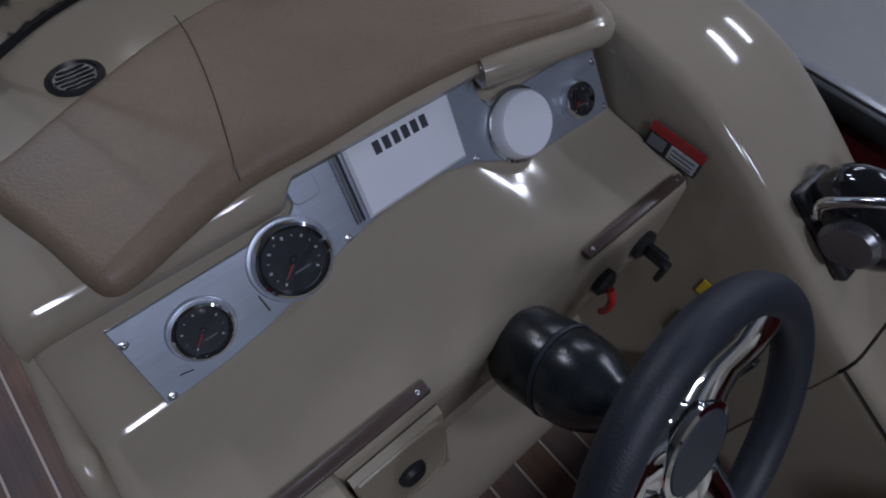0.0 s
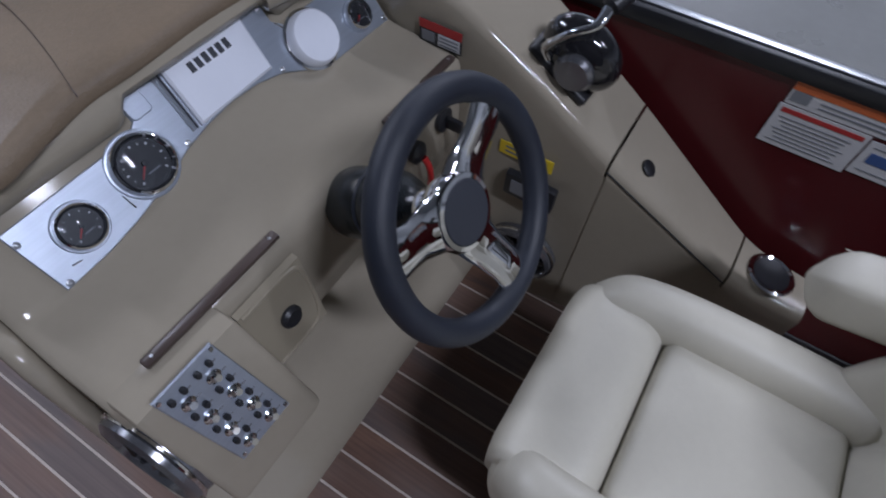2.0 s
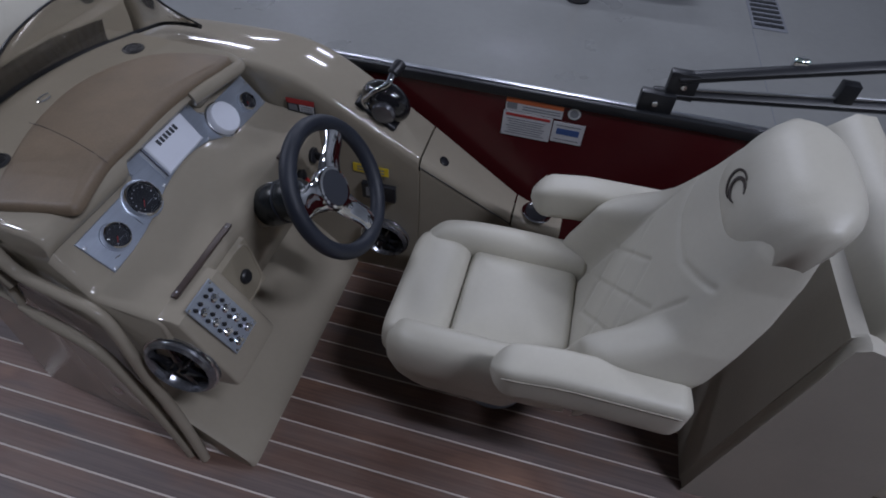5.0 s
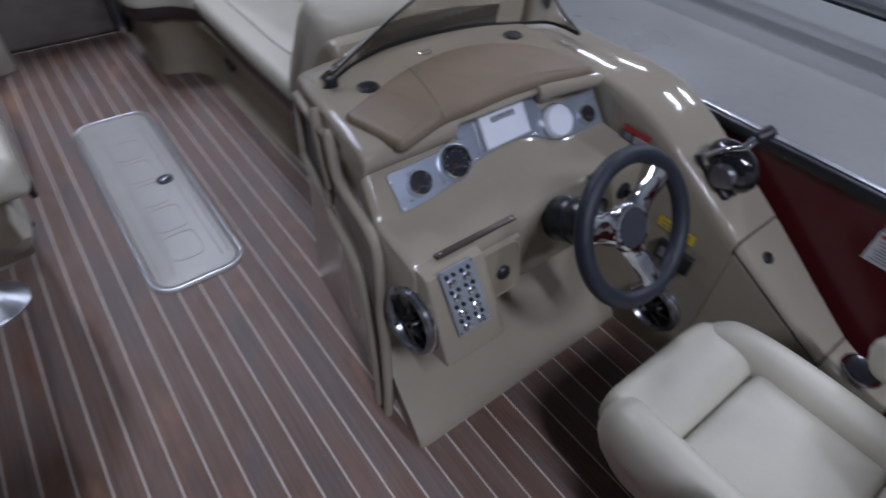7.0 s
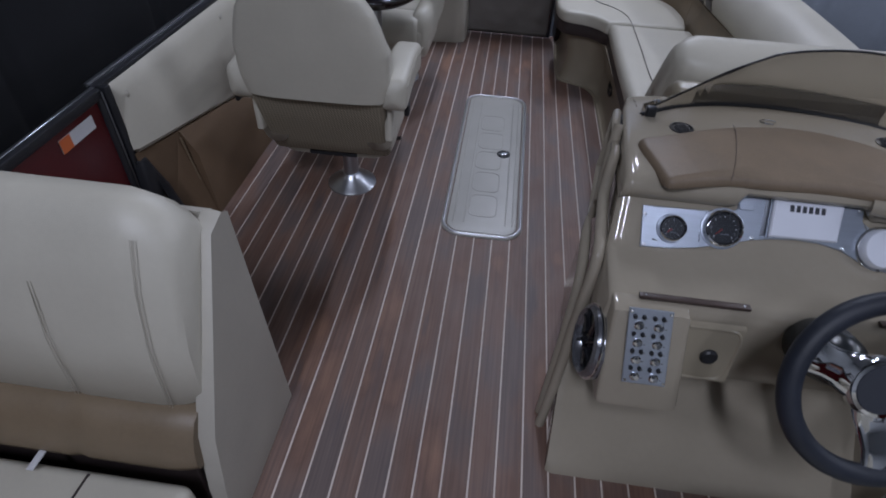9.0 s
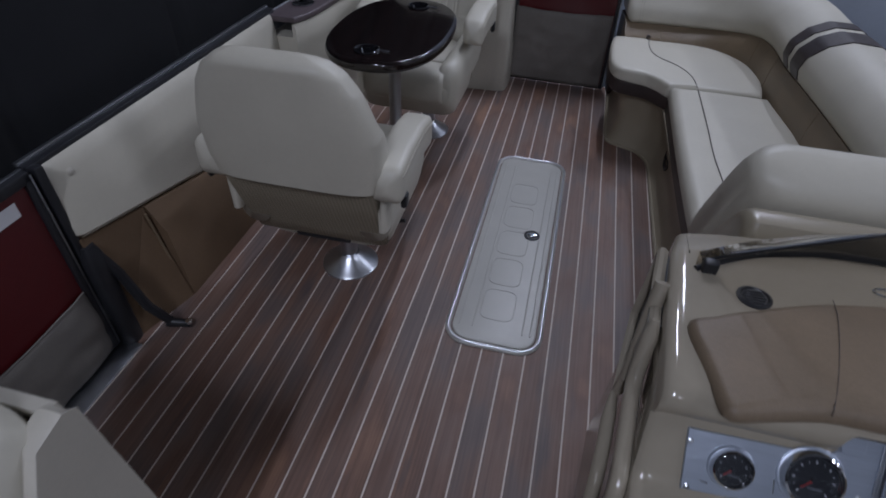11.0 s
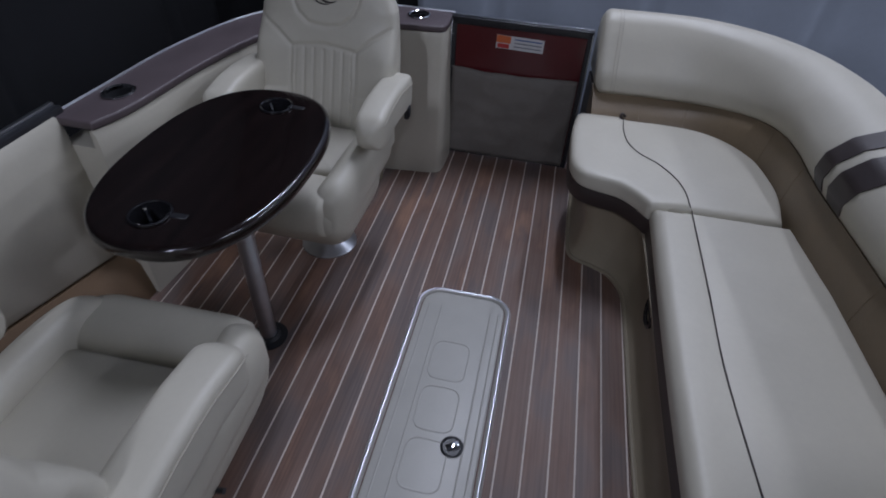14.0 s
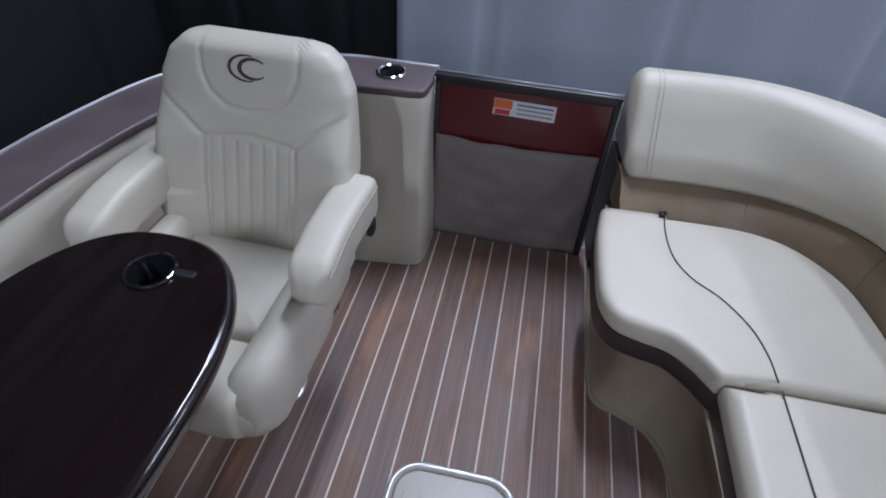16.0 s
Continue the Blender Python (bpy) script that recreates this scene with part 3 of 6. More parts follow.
# ---------- gates ----------
def gate(name, a, b, z0, z1, label, pocket=None):
    """A gate between a and b: dark red panel, black frame and, where given, a fabric pocket up to a height."""
    a, b = Vector(a), Vector(b)
    d = (b - a).normalized()
    L = (b - a).length
    m = frame_at(a, d, (0, 0, 1))
    th = thing(name, ((a.x + b.x) / 2, (a.y + b.y) / 2, 0), label, "gate", kind="structure")
    part("panel", rbox((L - 0.02, z1 - z0 - 0.02, 0.012), (L / 2, (z0 + z1) / 2, 0), 0, 1, m), RED, th, "glossy dark red metal panel")
    part("top_rail", rbox((L, 0.035, 0.035), (L / 2, z1 - 0.017, 0), 0.006, 2, m), BLACK, th)
    part("bottom_rail", rbox((L, 0.03, 0.03), (L / 2, z0 + 0.015, 0), 0.006, 2, m), BLACK, th)
    part("top_edge", rbox((L, 0.004, 0.012), (L / 2, z1 + 0.002, -0.008), 0.0015, 1, m), STEEL, th, "bright metal edge")
    for k, u in enumerate((0.013, L - 0.013)):
        part("stile", rbox((0.026, z1 - z0, 0.035), (u, (z0 + z1) / 2, 0), 0.006, 2, m), BLACK, th)
        part("stile_edge", rbox((0.004, z1 - z0 - 0.02, 0.004), (u - 0.009 + 0.018 * k, (z0 + z1) / 2, 0.0195), 0.001, 1, m), STEEL, th, "bright metal edge")
    if pocket:
        nx, nz = 30, 22
        rings = []
        for j in range(nz + 1):
            z = lerp(z0 + 0.012, pocket, j / nz)
            ring = []
            for i in range(nx + 1):
                u = lerp(0.018, L - 0.03, i / nx)
                sag = 0.012 * math.sin(math.pi * i / nx) * ease(0.2, 1, j / nz)
                bulge = 0.024 * math.sin(math.pi * i / nx) ** 0.7 * math.sin(math.pi * min(1, j / nz * 0.93 + 0.07)) ** 0.6
                wave = 0.011 * noise.noise((u * 8, z * 6, 3.1)) + 0.007 * noise.noise((u * 5 + z * 16, z * 11 - u * 9, 7)) + 0.003 * noise.noise((u * 30, z * 18, 1))
                ring.append((u, z - sag, 0.02 + bulge + wave))
            rings.append(ring)
        back = [[(q[0], q[1], q[2] - 0.004) for q in r] for r in rings]
        bm = loft([r + bk[::-1] for r, bk in zip(rings, back)])
        bm.transform(m)
        part("pocket", bm, FABRIC, th, "taupe mesh fabric storage pocket", sharp=180)
        part("pocket_hem", tube([m @ Vector((q[0], q[1], q[2])) for q in rings[-1]], 0.004, 6), FABRIC, th)
    return th, m, L


bow_gate, gm, gl = gate("gate_bow", (-0.385, 1.75, 0), (0.278, 1.742, 0), 0.012, 0.735, "bow gate with dark red panel and fabric pocket", 0.495)
st = thing("warning_sticker", tuple(gm @ Vector((0.21, 0.595, 0.012))), "orange and white warning sticker on the bow gate", "sticker", local=True)
st.matrix_basis = gm @ pose(0.333, 0.638, 0.008, 0, 0, -1)
part("backing", rbox((0.225, 0.062, 0.002), (0, 0, 0), 0), PAPER, st)
part("heading", rbox((0.068, 0.034, 0.001), (-0.078, 0.013, 0.0018), 0), ORANGE, st)
part("red_block", rbox((0.055, 0.02, 0.001), (-0.078, -0.018, 0.0018), 0), REDPRINT, st)
for k in range(3):
    part("print_bar", rbox((0.13, 0.006, 0.001), (0.038, 0.018 - 0.017 * k, 0.0018), 0), GREYPRINT if k else BLUEPRINT, st)
side_gate, sm, sl = gate("gate_port", (-1.385, -1.64, 0), (-1.39, -1.04, 0), 0.012, 0.75, "port side gate with dark red panel and black frame", 0.30)
st2 = thing("warning_sticker", (-1.38, -1.2, 0.68), "orange and white warning sticker on the port gate", "sticker", local=True)
st2.matrix_basis = sm @ pose(0.44, 0.668, 0.008)
part("backing", rbox((0.17, 0.045, 0.002), (0, 0, 0), 0), PAPER, st2)
part("heading", rbox((0.05, 0.045, 0.001), (-0.06, 0, 0.0018), 0), ORANGE, st2)
region(1, 0.012, 1, -0.015, 1.04)
gp = thing("gate_latch_post", (-1.36, -0.99, 0), "black gate post with a folding latch foot on the deck", "post")
part("post", slab(-1.41, -1.015, 0.0, -1.375, -0.985, 0.72, 0.006), BLACK, gp)
part("sleeve", loft([[(-1.372 + r * blunt_pair(b)[0], -0.985 + r * blunt_pair(b)[1], z) for b in range(20)] for z, r in ((0.0, 0.034), (0.36, 0.036), (0.40, 0.03), (0.43, 0.02))]), BLACK, gp, "thick black sleeve")
part("arm", tube([(-1.37, -0.98, 0.42), (-1.335, -0.95, 0.3), (-1.30, -0.93, 0.13), (-1.26, -0.90, 0.035)], 0.018, 8), BLACK, gp)
part("foot", tube([(-1.27, -0.905, 0.03), (-1.19, -0.88, 0.016)], [0.02, 0.013], 10), BLACK, gp)
part("pin", lathe([(0, 0), (0.012, 0), (0.012, 0.01), (0, 0.012)], 14, Matrix.Translation((-1.195, -0.882, 0.024))), CHROME, gp)

# ---------- hatch in the deck ----------
region(1.016, 0.006, 1.022, 0.004)
ht = thing("deck_hatch", (-0.073, -0.012, 0), "grey moulded locker lid with bright trim set in the deck", "hatch")
outer = roundrect(-0.258, -0.692, 0.113, 0.668, 0.095, 10)
rim = []
for d, z in ((0, 0.0), (0.001, 0.007), (0.006, 0.011), (0.016, 0.012), (0.020, 0.008), (0.022, 0.0)):
    rim.append([(q.x, q.y, z) for q in offset(ccw(outer), d)])
part("frame", loft(rim, True, False), HATCH, ht, "pale grey moulded frame")
part("trim", tube([(q.x, q.y, 0.0085) for q in offset(ccw(outer), 0.010)], 0.0055, 10, True), STEEL, ht, "bright metal trim")
part("lid", pillow([(q.x, q.y) for q in offset(ccw(outer), 0.026)], 0.0, 0.009, 0.006, 0.001, 3), HATCH, ht, "pale grey moulded lid")
for x in (-0.205, -0.155, 0.035, 0.066):
    part("rib", tube([(x, -0.60, 0.0088), (x, 0.57, 0.0088)], 0.0035, 6), HATCH, ht)
for k in range(5):
    y0 = 0.40 - 0.196 * k
    o = roundrect(-0.14, y0 - 0.165, -0.01, y0, 0.035, 5)
    part("raised_shape", tube([(x, y, 0.0083) for x, y in o], 0.003, 6, True), HATCH, ht, "raised outline moulded in the lid")
lt = part("latch", lathe([(0, 0.006), (0.036, 0.006), (0.036, 0.012), (0.031, 0.014), (0.028, 0.011), (0, 0.010)], 28), BLACK, ht, "round black flush latch")
part("latch_key", rbox((0.04, 0.022, 0.008), (0.002, 0.0, 0.014), 0.002, 2, pose(0, 0, 0, 0, 0, 30)), CHROME, lt, "bright turn key")


# ---------- helm console ----------
region(1, 0.018, 0.95, -0.122, 0.988)
HELM_REGION = REGION.copy()
helm = thing("helm_console", (0.66, -1.4, 0), "glossy tan fibreglass helm console standing on the deck", "console")
PANEL_O, PANEL_V = Vector((0, -1.44, 0.722)), Vector((0, 0.66, 0.75))
PN = Vector((0, -0.75, 0.66))
LOW = [(0.20, 0.0), (0.33, 0.0), (0.457, 0.010), (0.52, 0.024), (0.587, 0.044), (0.667, 0.058), (0.757, 0.058), (0.81, 0.045), (0.858, 0.022), (0.92, 0.004), (1.2, 0.0)]


def panel_pose(x, s, lift=0.0):
    p = PANEL_O + PANEL_V * s + PN * lift
    return frame_at((x, p.y, p.z), (1, 0, 0), PANEL_V)


def helm_profile(x):
    """The console's outline from its front foot over the top to its rear foot."""
    c = ease(0.535, 0.56, x) * (1 - ease(0.845, 0.87, x))
    s = table_at(LOW, x)
    py, pz = PANEL_O.y + 0.66 * s, PANEL_O.z + 0.75 * s
    hump = 0.008 * math.exp(-((x - 0.70) / 0.15) ** 2)
    front = -0.848 - 0.03 * min(1.0, abs(x - 0.72) / 0.39) ** 4
    return [
        (front + 0.02, 0.0), (front + 0.02, 0.35), (front + 0.015, 0.70), (front + 0.004, 0.86), (front - 0.02, 0.882), (front - 0.10, 0.888),
        (-1.20, 0.886), (-1.26, 0.8858), (lerp(-1.338, -1.312, c), lerp(0.8848, 0.886, c)), (lerp(-1.350, -1.325, c), lerp(0.882, 0.885, c)), (lerp(-1.366, -1.352, c), lerp(0.874, 0.880, c)),
        (lerp(-1.376, -1.362, c), lerp(0.858, 0.868, c)), (lerp(-1.374, -1.358, c), lerp(0.836, 0.857, c)), (lerp(-1.358, -1.338, c), lerp(0.818, 0.846, c)),
        (lerp(-1.354, -1.329, c), lerp(0.8197, 0.848, c)), (py + 0.012, pz + 0.0125), (py, pz), (py - 0.012, pz - 0.004),
        (-1.52, 0.713 + hump * 1.1), (-1.60, 0.704 + hump), (-1.618, 0.698 + hump * 0.8), (-1.626, 0.685 + hump * 0.5), (-1.628, 0.66), (-1.632, 0.56), (-1.630, 0.46),
        (-1.615, 0.442), (-1.52, 0.435), (-1.49, 0.40), (-1.475, 0.27), (-1.487, 0.245), (-1.70, 0.045), (-1.722, 0.02), (-1.727, 0.0),
    ]


def left_x(y, z):
    return table_at([(-1.73, 0.198), (-1.49, 0.200), (-1.16, 0.225), (-0.95, 0.262), (-0.85, 0.29)], y) + 0.05 * min(1.0, z / 0.86) - 0.02 * ease(-1.2, -0.9, y) * z


rings = []
xs = [0.33, 0.40, 0.457, 0.50, 0.53, 0.54, 0.55, 0.56, 0.58, 0.61, 0.64, 0.67, 0.70, 0.73, 0.76, 0.79, 0.82, 0.84, 0.85, 0.86, 0.875, 0.89, 0.92, 0.97, 1.03, 1.09]
first = helm_profile(0.33)
for inset, sh in ((0.000, 0.974), (0.003, 0.984), (0.010, 0.9935), (0.021, 0.999), (0.030, 1.0), (0.035, 1.0)):
    cy, cz = -1.25, 0.4
    rings.append([(left_x(y, z) + inset, cy + (y - cy) * sh, cz + (z - cz) * sh if z > 0.001 else 0.0) for y, z in first])
rings += [[(x, y, z) for y, z in helm_profile(x)] for x in xs]
part("body", loft(rings), GEL, helm, "glossy tan fibreglass moulding", sharp=42)

# rolled ridges of the side moulding, with a flush button
for pts in ([(-1.185, 0.868), (-1.20, 0.835), (-1.235, 0.757), (-1.30, 0.73), (-1.39, 0.713), (-1.44, 0.70), (-1.475, 0.66), (-1.49, 0.57), (-1.50, 0.45), (-1.525, 0.32), (-1.545, 0.15), (-1.552, 0.0)], [(-1.150, 0.585), (-1.225, 0.555), (-1.30, 0.53), (-1.36, 0.49), (-1.40, 0.42), (-1.435, 0.32), (-1.47, 0.18), (-1.50, 0.03), (-1.502, 0.0)]):
    ridge = spline([(left_x(y, z) - 0.016, y, z) for y, z in pts], 44)
    part("side_ridge", tube(ridge, [0.016 if q > 3 else 0.008 + 0.002 * q for q in range(len(ridge))], 10), GEL, helm, "rounded moulded ridge")

# framed opening at the forward end of the side, its shade a flat black plate
OPENING = ((-1.165, 0.832), (-1.160, 0.715), (-1.155, 0.600), (-1.04, 0.622), (-0.935, 0.642), (-0.930, 0.74), (-0.928, 0.838), (-1.04, 0.836))
side_frame = part("side_frame", tube([(left_x(y, z) - 0.010, y, z) for y, z in OPENING], 0.013, 8, True), GEL, helm, "rounded tan opening surround")
part("opening", loft([[(left_x(y, z) - 0.004 - o, lerp(-1.05, y, 0.97), lerp(0.72, z, 0.97)) for y, z in OPENING] for o in (-0.012, 0.0)]), BLACK, side_frame, "flat black plate for the shaded opening")

# recess beside the switch pod and its plug
RECESS = lambda z: -1.642 - 0.20 * (0.66 - z)
part("recess_frame", tube([(q.x, RECESS(q.z), q.z) for q in spline([(0.436, 0, 0.655), (0.53, 0, 0.655), (0.556, 0, 0.64), (0.562, 0, 0.60), (0.556, 0, 0.53), (0.53, 0, 0.503), (0.44, 0, 0.503)], 30)], 0.004, 8), GEL_MATT, helm)
part("recess_panel", loft([[(x, -1.630, 0.664), (x, RECESS(0.66), 0.66), (x, RECESS(0.497), 0.497), (x, -1.630, 0.49)] for x in (0.43, 0.565)]), GEL_MATT, helm)
part("plug", lathe([(0, 0), (0.021, 0), (0.021, 0.006), (0.016, 0.012), (0, 0.012)], 22, frame_at((0.503, RECESS(0.573), 0.573), (1, 0, 0), (0, 0.20, 1))), BLACK, helm, "round black plug")

# switch pod
V2 = Vector((0, -0.39, -0.92))
SW = lambda x, s, lift=0.0: frame_at((x, -1.675 - 0.39 * s - 0.92 * lift, 0.70 - 0.92 * s + 0.39 * lift), (1, 0, 0), -V2)
sec = [(-1.605, 0.703), (-1.64, 0.705), (-1.662, 0.70), (-1.764, 0.478), (-1.765, 0.466), (-1.752, 0.458), (-1.64, 0.44), (-1.52, 0.425), (-1.49, 0.50), (-1.50, 0.68)]
rings = []
for x, sh in ((0.246, 0.94), (0.249, 0.98), (0.258, 1.0), (0.39, 1.0), (0.405, 1.0), (0.418, 0.98), (0.422, 0.93)):
    rings.append([(x + 0.075 * (0.70 - z) * (1 if x > 0.3 else 0.0), -1.61 + (y + 1.61) * sh, 0.57 + (z - 0.57) * sh) for y, z in sec])
part("switch_pod", loft(rings), GEL, helm, sharp=42)
sw = part("switch_panel", plate([(0.275, 0.022), (0.374, 0.022), (0.395, -0.176), (0.294, -0.176)], 0.004, SW(0, 0, 0.001), 0.0015), PANEL, helm, "brushed blue-grey metal switch plate")
for r in range(8):
    for c in range(2):
        u, s = 0.301 + 0.044 * c + 0.0026 * r, -0.002 + 0.0225 * r
        mm = SW(u, s, 0.005)
        if r % 2 == 0:
            for du in (-0.010, 0.010):
                part("switch_button", loft([[mm @ Vector((du + k * 0.0048 * math.cos(b), k * 0.0062 * math.sin(b), h)) for b in (2 * math.pi * q / 14 for q in range(14))] for k, h in ((1.0, 0.0), (1.0, 0.006), (0.7, 0.0085))]), BLACK, sw, "black switch button")
        else:
            part("toggle_nut", lathe([(0, 0), (0.0115, 0), (0.0115, 0.003), (0.0075, 0.0065), (0, 0.0065)], 16, mm), CHROME, sw, "chrome switch collar")
            part("toggle_lever", tube([mm @ Vector((0, 0, 0.004)), mm @ Vector((0.001, 0.004, 0.018))], [0.003, 0.0055], 8), CHROME, sw, "chrome toggle lever")
        part("switch_legend", rbox((0.008, 0.003, 0.0006), (0.016, -0.004, 0), 0, 1, SW(u, s, 0.0055)), GREYPRINT, sw)
for u, s in ((0.281, -0.014), (0.369, -0.014), (0.389, 0.168), (0.300, 0.168)):
    part("screw", lathe([(0, 0), (0.004, 0), (0.003, 0.002), (0, 0.002)], 10, SW(u, s, 0.005)), CHROME, sw)


def speaker(c, u, v, r, label):
    """A round speaker with a chrome ring and a black spoked grille."""
    m = frame_at(c, u, v)
    th = thing("speaker", c, label, "speaker", "helm speakers")
    part("ring", lathe([(r * 0.74, 0.004), (r * 0.78, 0.022), (r * 0.87, 0.034), (r * 0.97, 0.028), (r * 1.02, 0.0), (r * 0.8, -0.02)], 48, m, False), PEWTER, th, "polished pewter-grey ring")
    part("ring_edge", tube([m @ Vector((r * 1.0 * math.cos(b), r * 1.0 * math.sin(b), 0.016)) for b in (2 * math.pi * q / 48 for q in range(48))], 0.004, 8, True), CHROME, th, "bright chrome edge")
    part("cone", lathe([(r * 0.78, 0.012), (r * 0.5, -0.006), (r * 0.3, -0.012), (0, -0.008)], 40, m, False), BLACK, th)
    part("dome", lathe([(r * 0.3, 0.004), (r * 0.24, 0.014), (r * 0.1, 0.02), (0, 0.021)], 28, m, False), BLACK, th, "glossy black centre dome")
    for k in range(6):
        a = math.pi * k / 3
        p = [m @ Vector((r * q * math.cos(a + 0.3 * (q - 0.3)), r * q * math.sin(a + 0.3 * (q - 0.3)), 0.014 + 0.006 * (1 - q))) for q in (0.22, 0.42, 0.6, 0.79)]
        part("grille_spoke", tube(p, [0.015, 0.012, 0.010, 0.012], 8, squash=0.5), GLOSS, th)
    return th


speaker((0.243, -1.625, 0.535), (0.12, -0.75, 0.63), (0.05, 0.65, 0.75), 0.098, "round black speaker with chrome ring in the console side")

# rail beside the opening under the console's top
part("side_rib", tube(spline([(0.272, -1.085, 0.88), (0.26, -1.13, 0.78), (0.25, -1.19, 0.68)], 20), 0.016, 10), GEL, helm)
part("side_lock", lathe([(0, -0.008), (0.019, -0.008), (0.019, 0.005), (0.012, 0.008), (0, 0.008)], 22, frame_at((0.243, -1.277, 0.205), (0, -1, 0), (0.1, 0, 1))), CHROME, helm, "round chrome lock")

# padded dash cover
pad_out = spline([(q[0], q[1], 0) for q in [(0.306, -1.205), (0.328, -1.31), (0.341, -1.375), (0.352, -1.396), (0.375, -1.398), (0.44, -1.378), (0.512, -1.360), (0.60, -1.358), (0.72, -1.352), (0.83, -1.356), (0.92, -1.372), (1.0, -1.392), (1.045, -1.375), (1.03, -1.28), (0.99, -1.17), (0.918, -1.100), (0.83, -1.062), (0.731, -1.048), (0.63, -1.062), (0.533, -1.089), (0.44, -1.13), (0.355, -1.172)]], 110, True)
part("dash_pad", pillow([(p.x, p.y) for p in pad_out], 0.878, 0.906, 0.02, 0.004, 5, 0.004), PAD, helm, "tan stitched dash cushion", sharp=60)
part("pad_seam", tube([(lerp(0.575, 0.508, (k / 14) ** 1.4), lerp(-1.075, -1.352, k / 14), 0.9103 if 1 < k < 13 else 0.9075) for k in range(15)] + [(0.506, -1.3605, 0.899)], 0.0009, 6), STRIP, helm)
part("brow_bar", tube(spline([(0.845, -1.362, 0.866), (0.90, -1.378, 0.870), (1.0, -1.395, 0.868), (1.05, -1.40, 0.866), (1.062, -1.36, 0.872)], 18), 0.021, 12), GEL, helm, "rounded tan hood over the gauges")

# gauge panel
gp_out = [(0.325, 0.0), (0.40, 0.003), (0.457, 0.011), (0.52, 0.025), (0.587, 0.046), (0.64, 0.056), (0.70, 0.061), (0.757, 0.058), (0.81, 0.046), (0.858, 0.022), (0.92, 0.004), (1.085, 0.0), (1.085, 0.112), (0.868, 0.112), (0.852, 0.125), (0.852, 0.163), (0.552, 0.163), (0.552, 0.125), (0.536, 0.112), (0.32, 0.108)]
part("gauge_panel", plate(gp_out, 0.004, panel_pose(0, 0, 0.001), 0.0015), PANEL, helm, "brushed blue-grey metal instrument panel")


def gauge(x, s, r, ticks, label):
    m = panel_pose(x, s, 0.005)
    g = part("gauge", lathe([(r * 1.13, 0), (r * 1.12, 0.008), (r * 1.06, 0.016), (r * 0.98, 0.018), (r * 0.93, 0.012), (r * 0.87, 0.009)], 44, m, False), CHROME, helm, label)
    part("bezel_plate", lathe([(r * 1.12, 0.003), (r * 1.18, 0.0032), (r * 1.23, 0.002), (r * 1.24, 0.0)], 44, m, False), PANEL, g, "brushed raised ring")
    part("dial", lathe([(r * 0.93, 0.0088), (0, 0.009)], 40, m, False), BLACK, g, "black dial face")
    for k in range(ticks):
        a = radians(225 - 270 * k / (ticks - 1))
        big = k % 2 == 0
        q = m @ pose(r * 0.70 * math.cos(a), r * 0.70 * math.sin(a), 0.0098, 0, 0, math.degrees(a))
        part("tick", rbox((r * (0.09 if big else 0.05), r * (0.06 if big else 0.03), 0.0006), (0, 0, 0), 0, 1, q), PAPER, g)
    part("dial_print", rbox((r * 0.5, r * 0.05, 0.0005), (0.1 * r, -r * 0.35, 0.0097), 0, 1, m), GREYPRINT, g)
    part("needle", tube([m @ Vector((0.05 * r, 0.05 * r, 0.011)), m @ Vector((-0.42 * r, -0.38 * r, 0.011))], [0.0018, 0.0008], 6), REDCORD, g, "red needle")
    part("needle_cap", lathe([(0, 0.0095), (r * 0.12, 0.0095), (r * 0.1, 0.013), (0, 0.0135)], 16, m), BLACK, g)
    part("glass", lathe([(r * 0.93, 0.013), (r * 0.5, 0.0155), (0, 0.0165)], 40, m, False), CLEAR, g, "clear domed gauge glass")
    return g


gauge(0.397, 0.055, 0.031, 9, "small black gauge with chrome bezel")
gauge(0.520, 0.069, 0.0435, 13, "large black gauge with chrome bezel and red needle")
gauge(1.020, 0.044, 0.0265, 7, "small black gauge with chrome bezel")
m = panel_pose(0, 0, 0.006)
cov = part("display_cover", plate([(0.634, 0.167), (0.801, 0.163), (0.793, 0.064), (0.629, 0.061)], 0.011, m, 0.004), WHITE, helm, "white plastic display cover")
for k in range(6):
    part("mark_bar", rbox((0.010, 0.017, 0.0006), (0.676 + 0.0148 * k, 0.138, 0.0113), 0, 1, m), HUB, cov)
for k in range(3):
    part("cover_rib", tube([m @ Vector(q) for q in ((0.6275 - 0.005 * k, 0.167, 0.002), (0.6225 - 0.005 * k, 0.062, 0.002))], 0.0018, 6), STEEL if k else HUB, helm)
part("white_cap", lathe([(0, 0), (0.050, 0), (0.052, 0.003), (0.050, 0.021), (0.046, 0.026), (0, 0.028)], 48, panel_pose(0.899, 0.061, 0.005)), WHITE, helm, "round white protective cap")
part("cap_ring", lathe([(0.052, 0), (0.058, 0.0), (0.057, 0.004), (0.052, 0.005)], 48, panel_pose(0.899, 0.061, 0.005), False), CHROME, helm)
for x, s in ((0.334, 0.006), (0.327, 0.086), (0.57, 0.152), (0.842, 0.152), (0.812, 0.051), (0.594, 0.053), (1.076, 0.009), (1.076, 0.085)):
    part("panel_screw", lathe([(0, 0), (0.0055, 0), (0.005, 0.002), (0.002, 0.003), (0, 0.002)], 12, panel_pose(x, s, 0.005)), STEEL, helm)
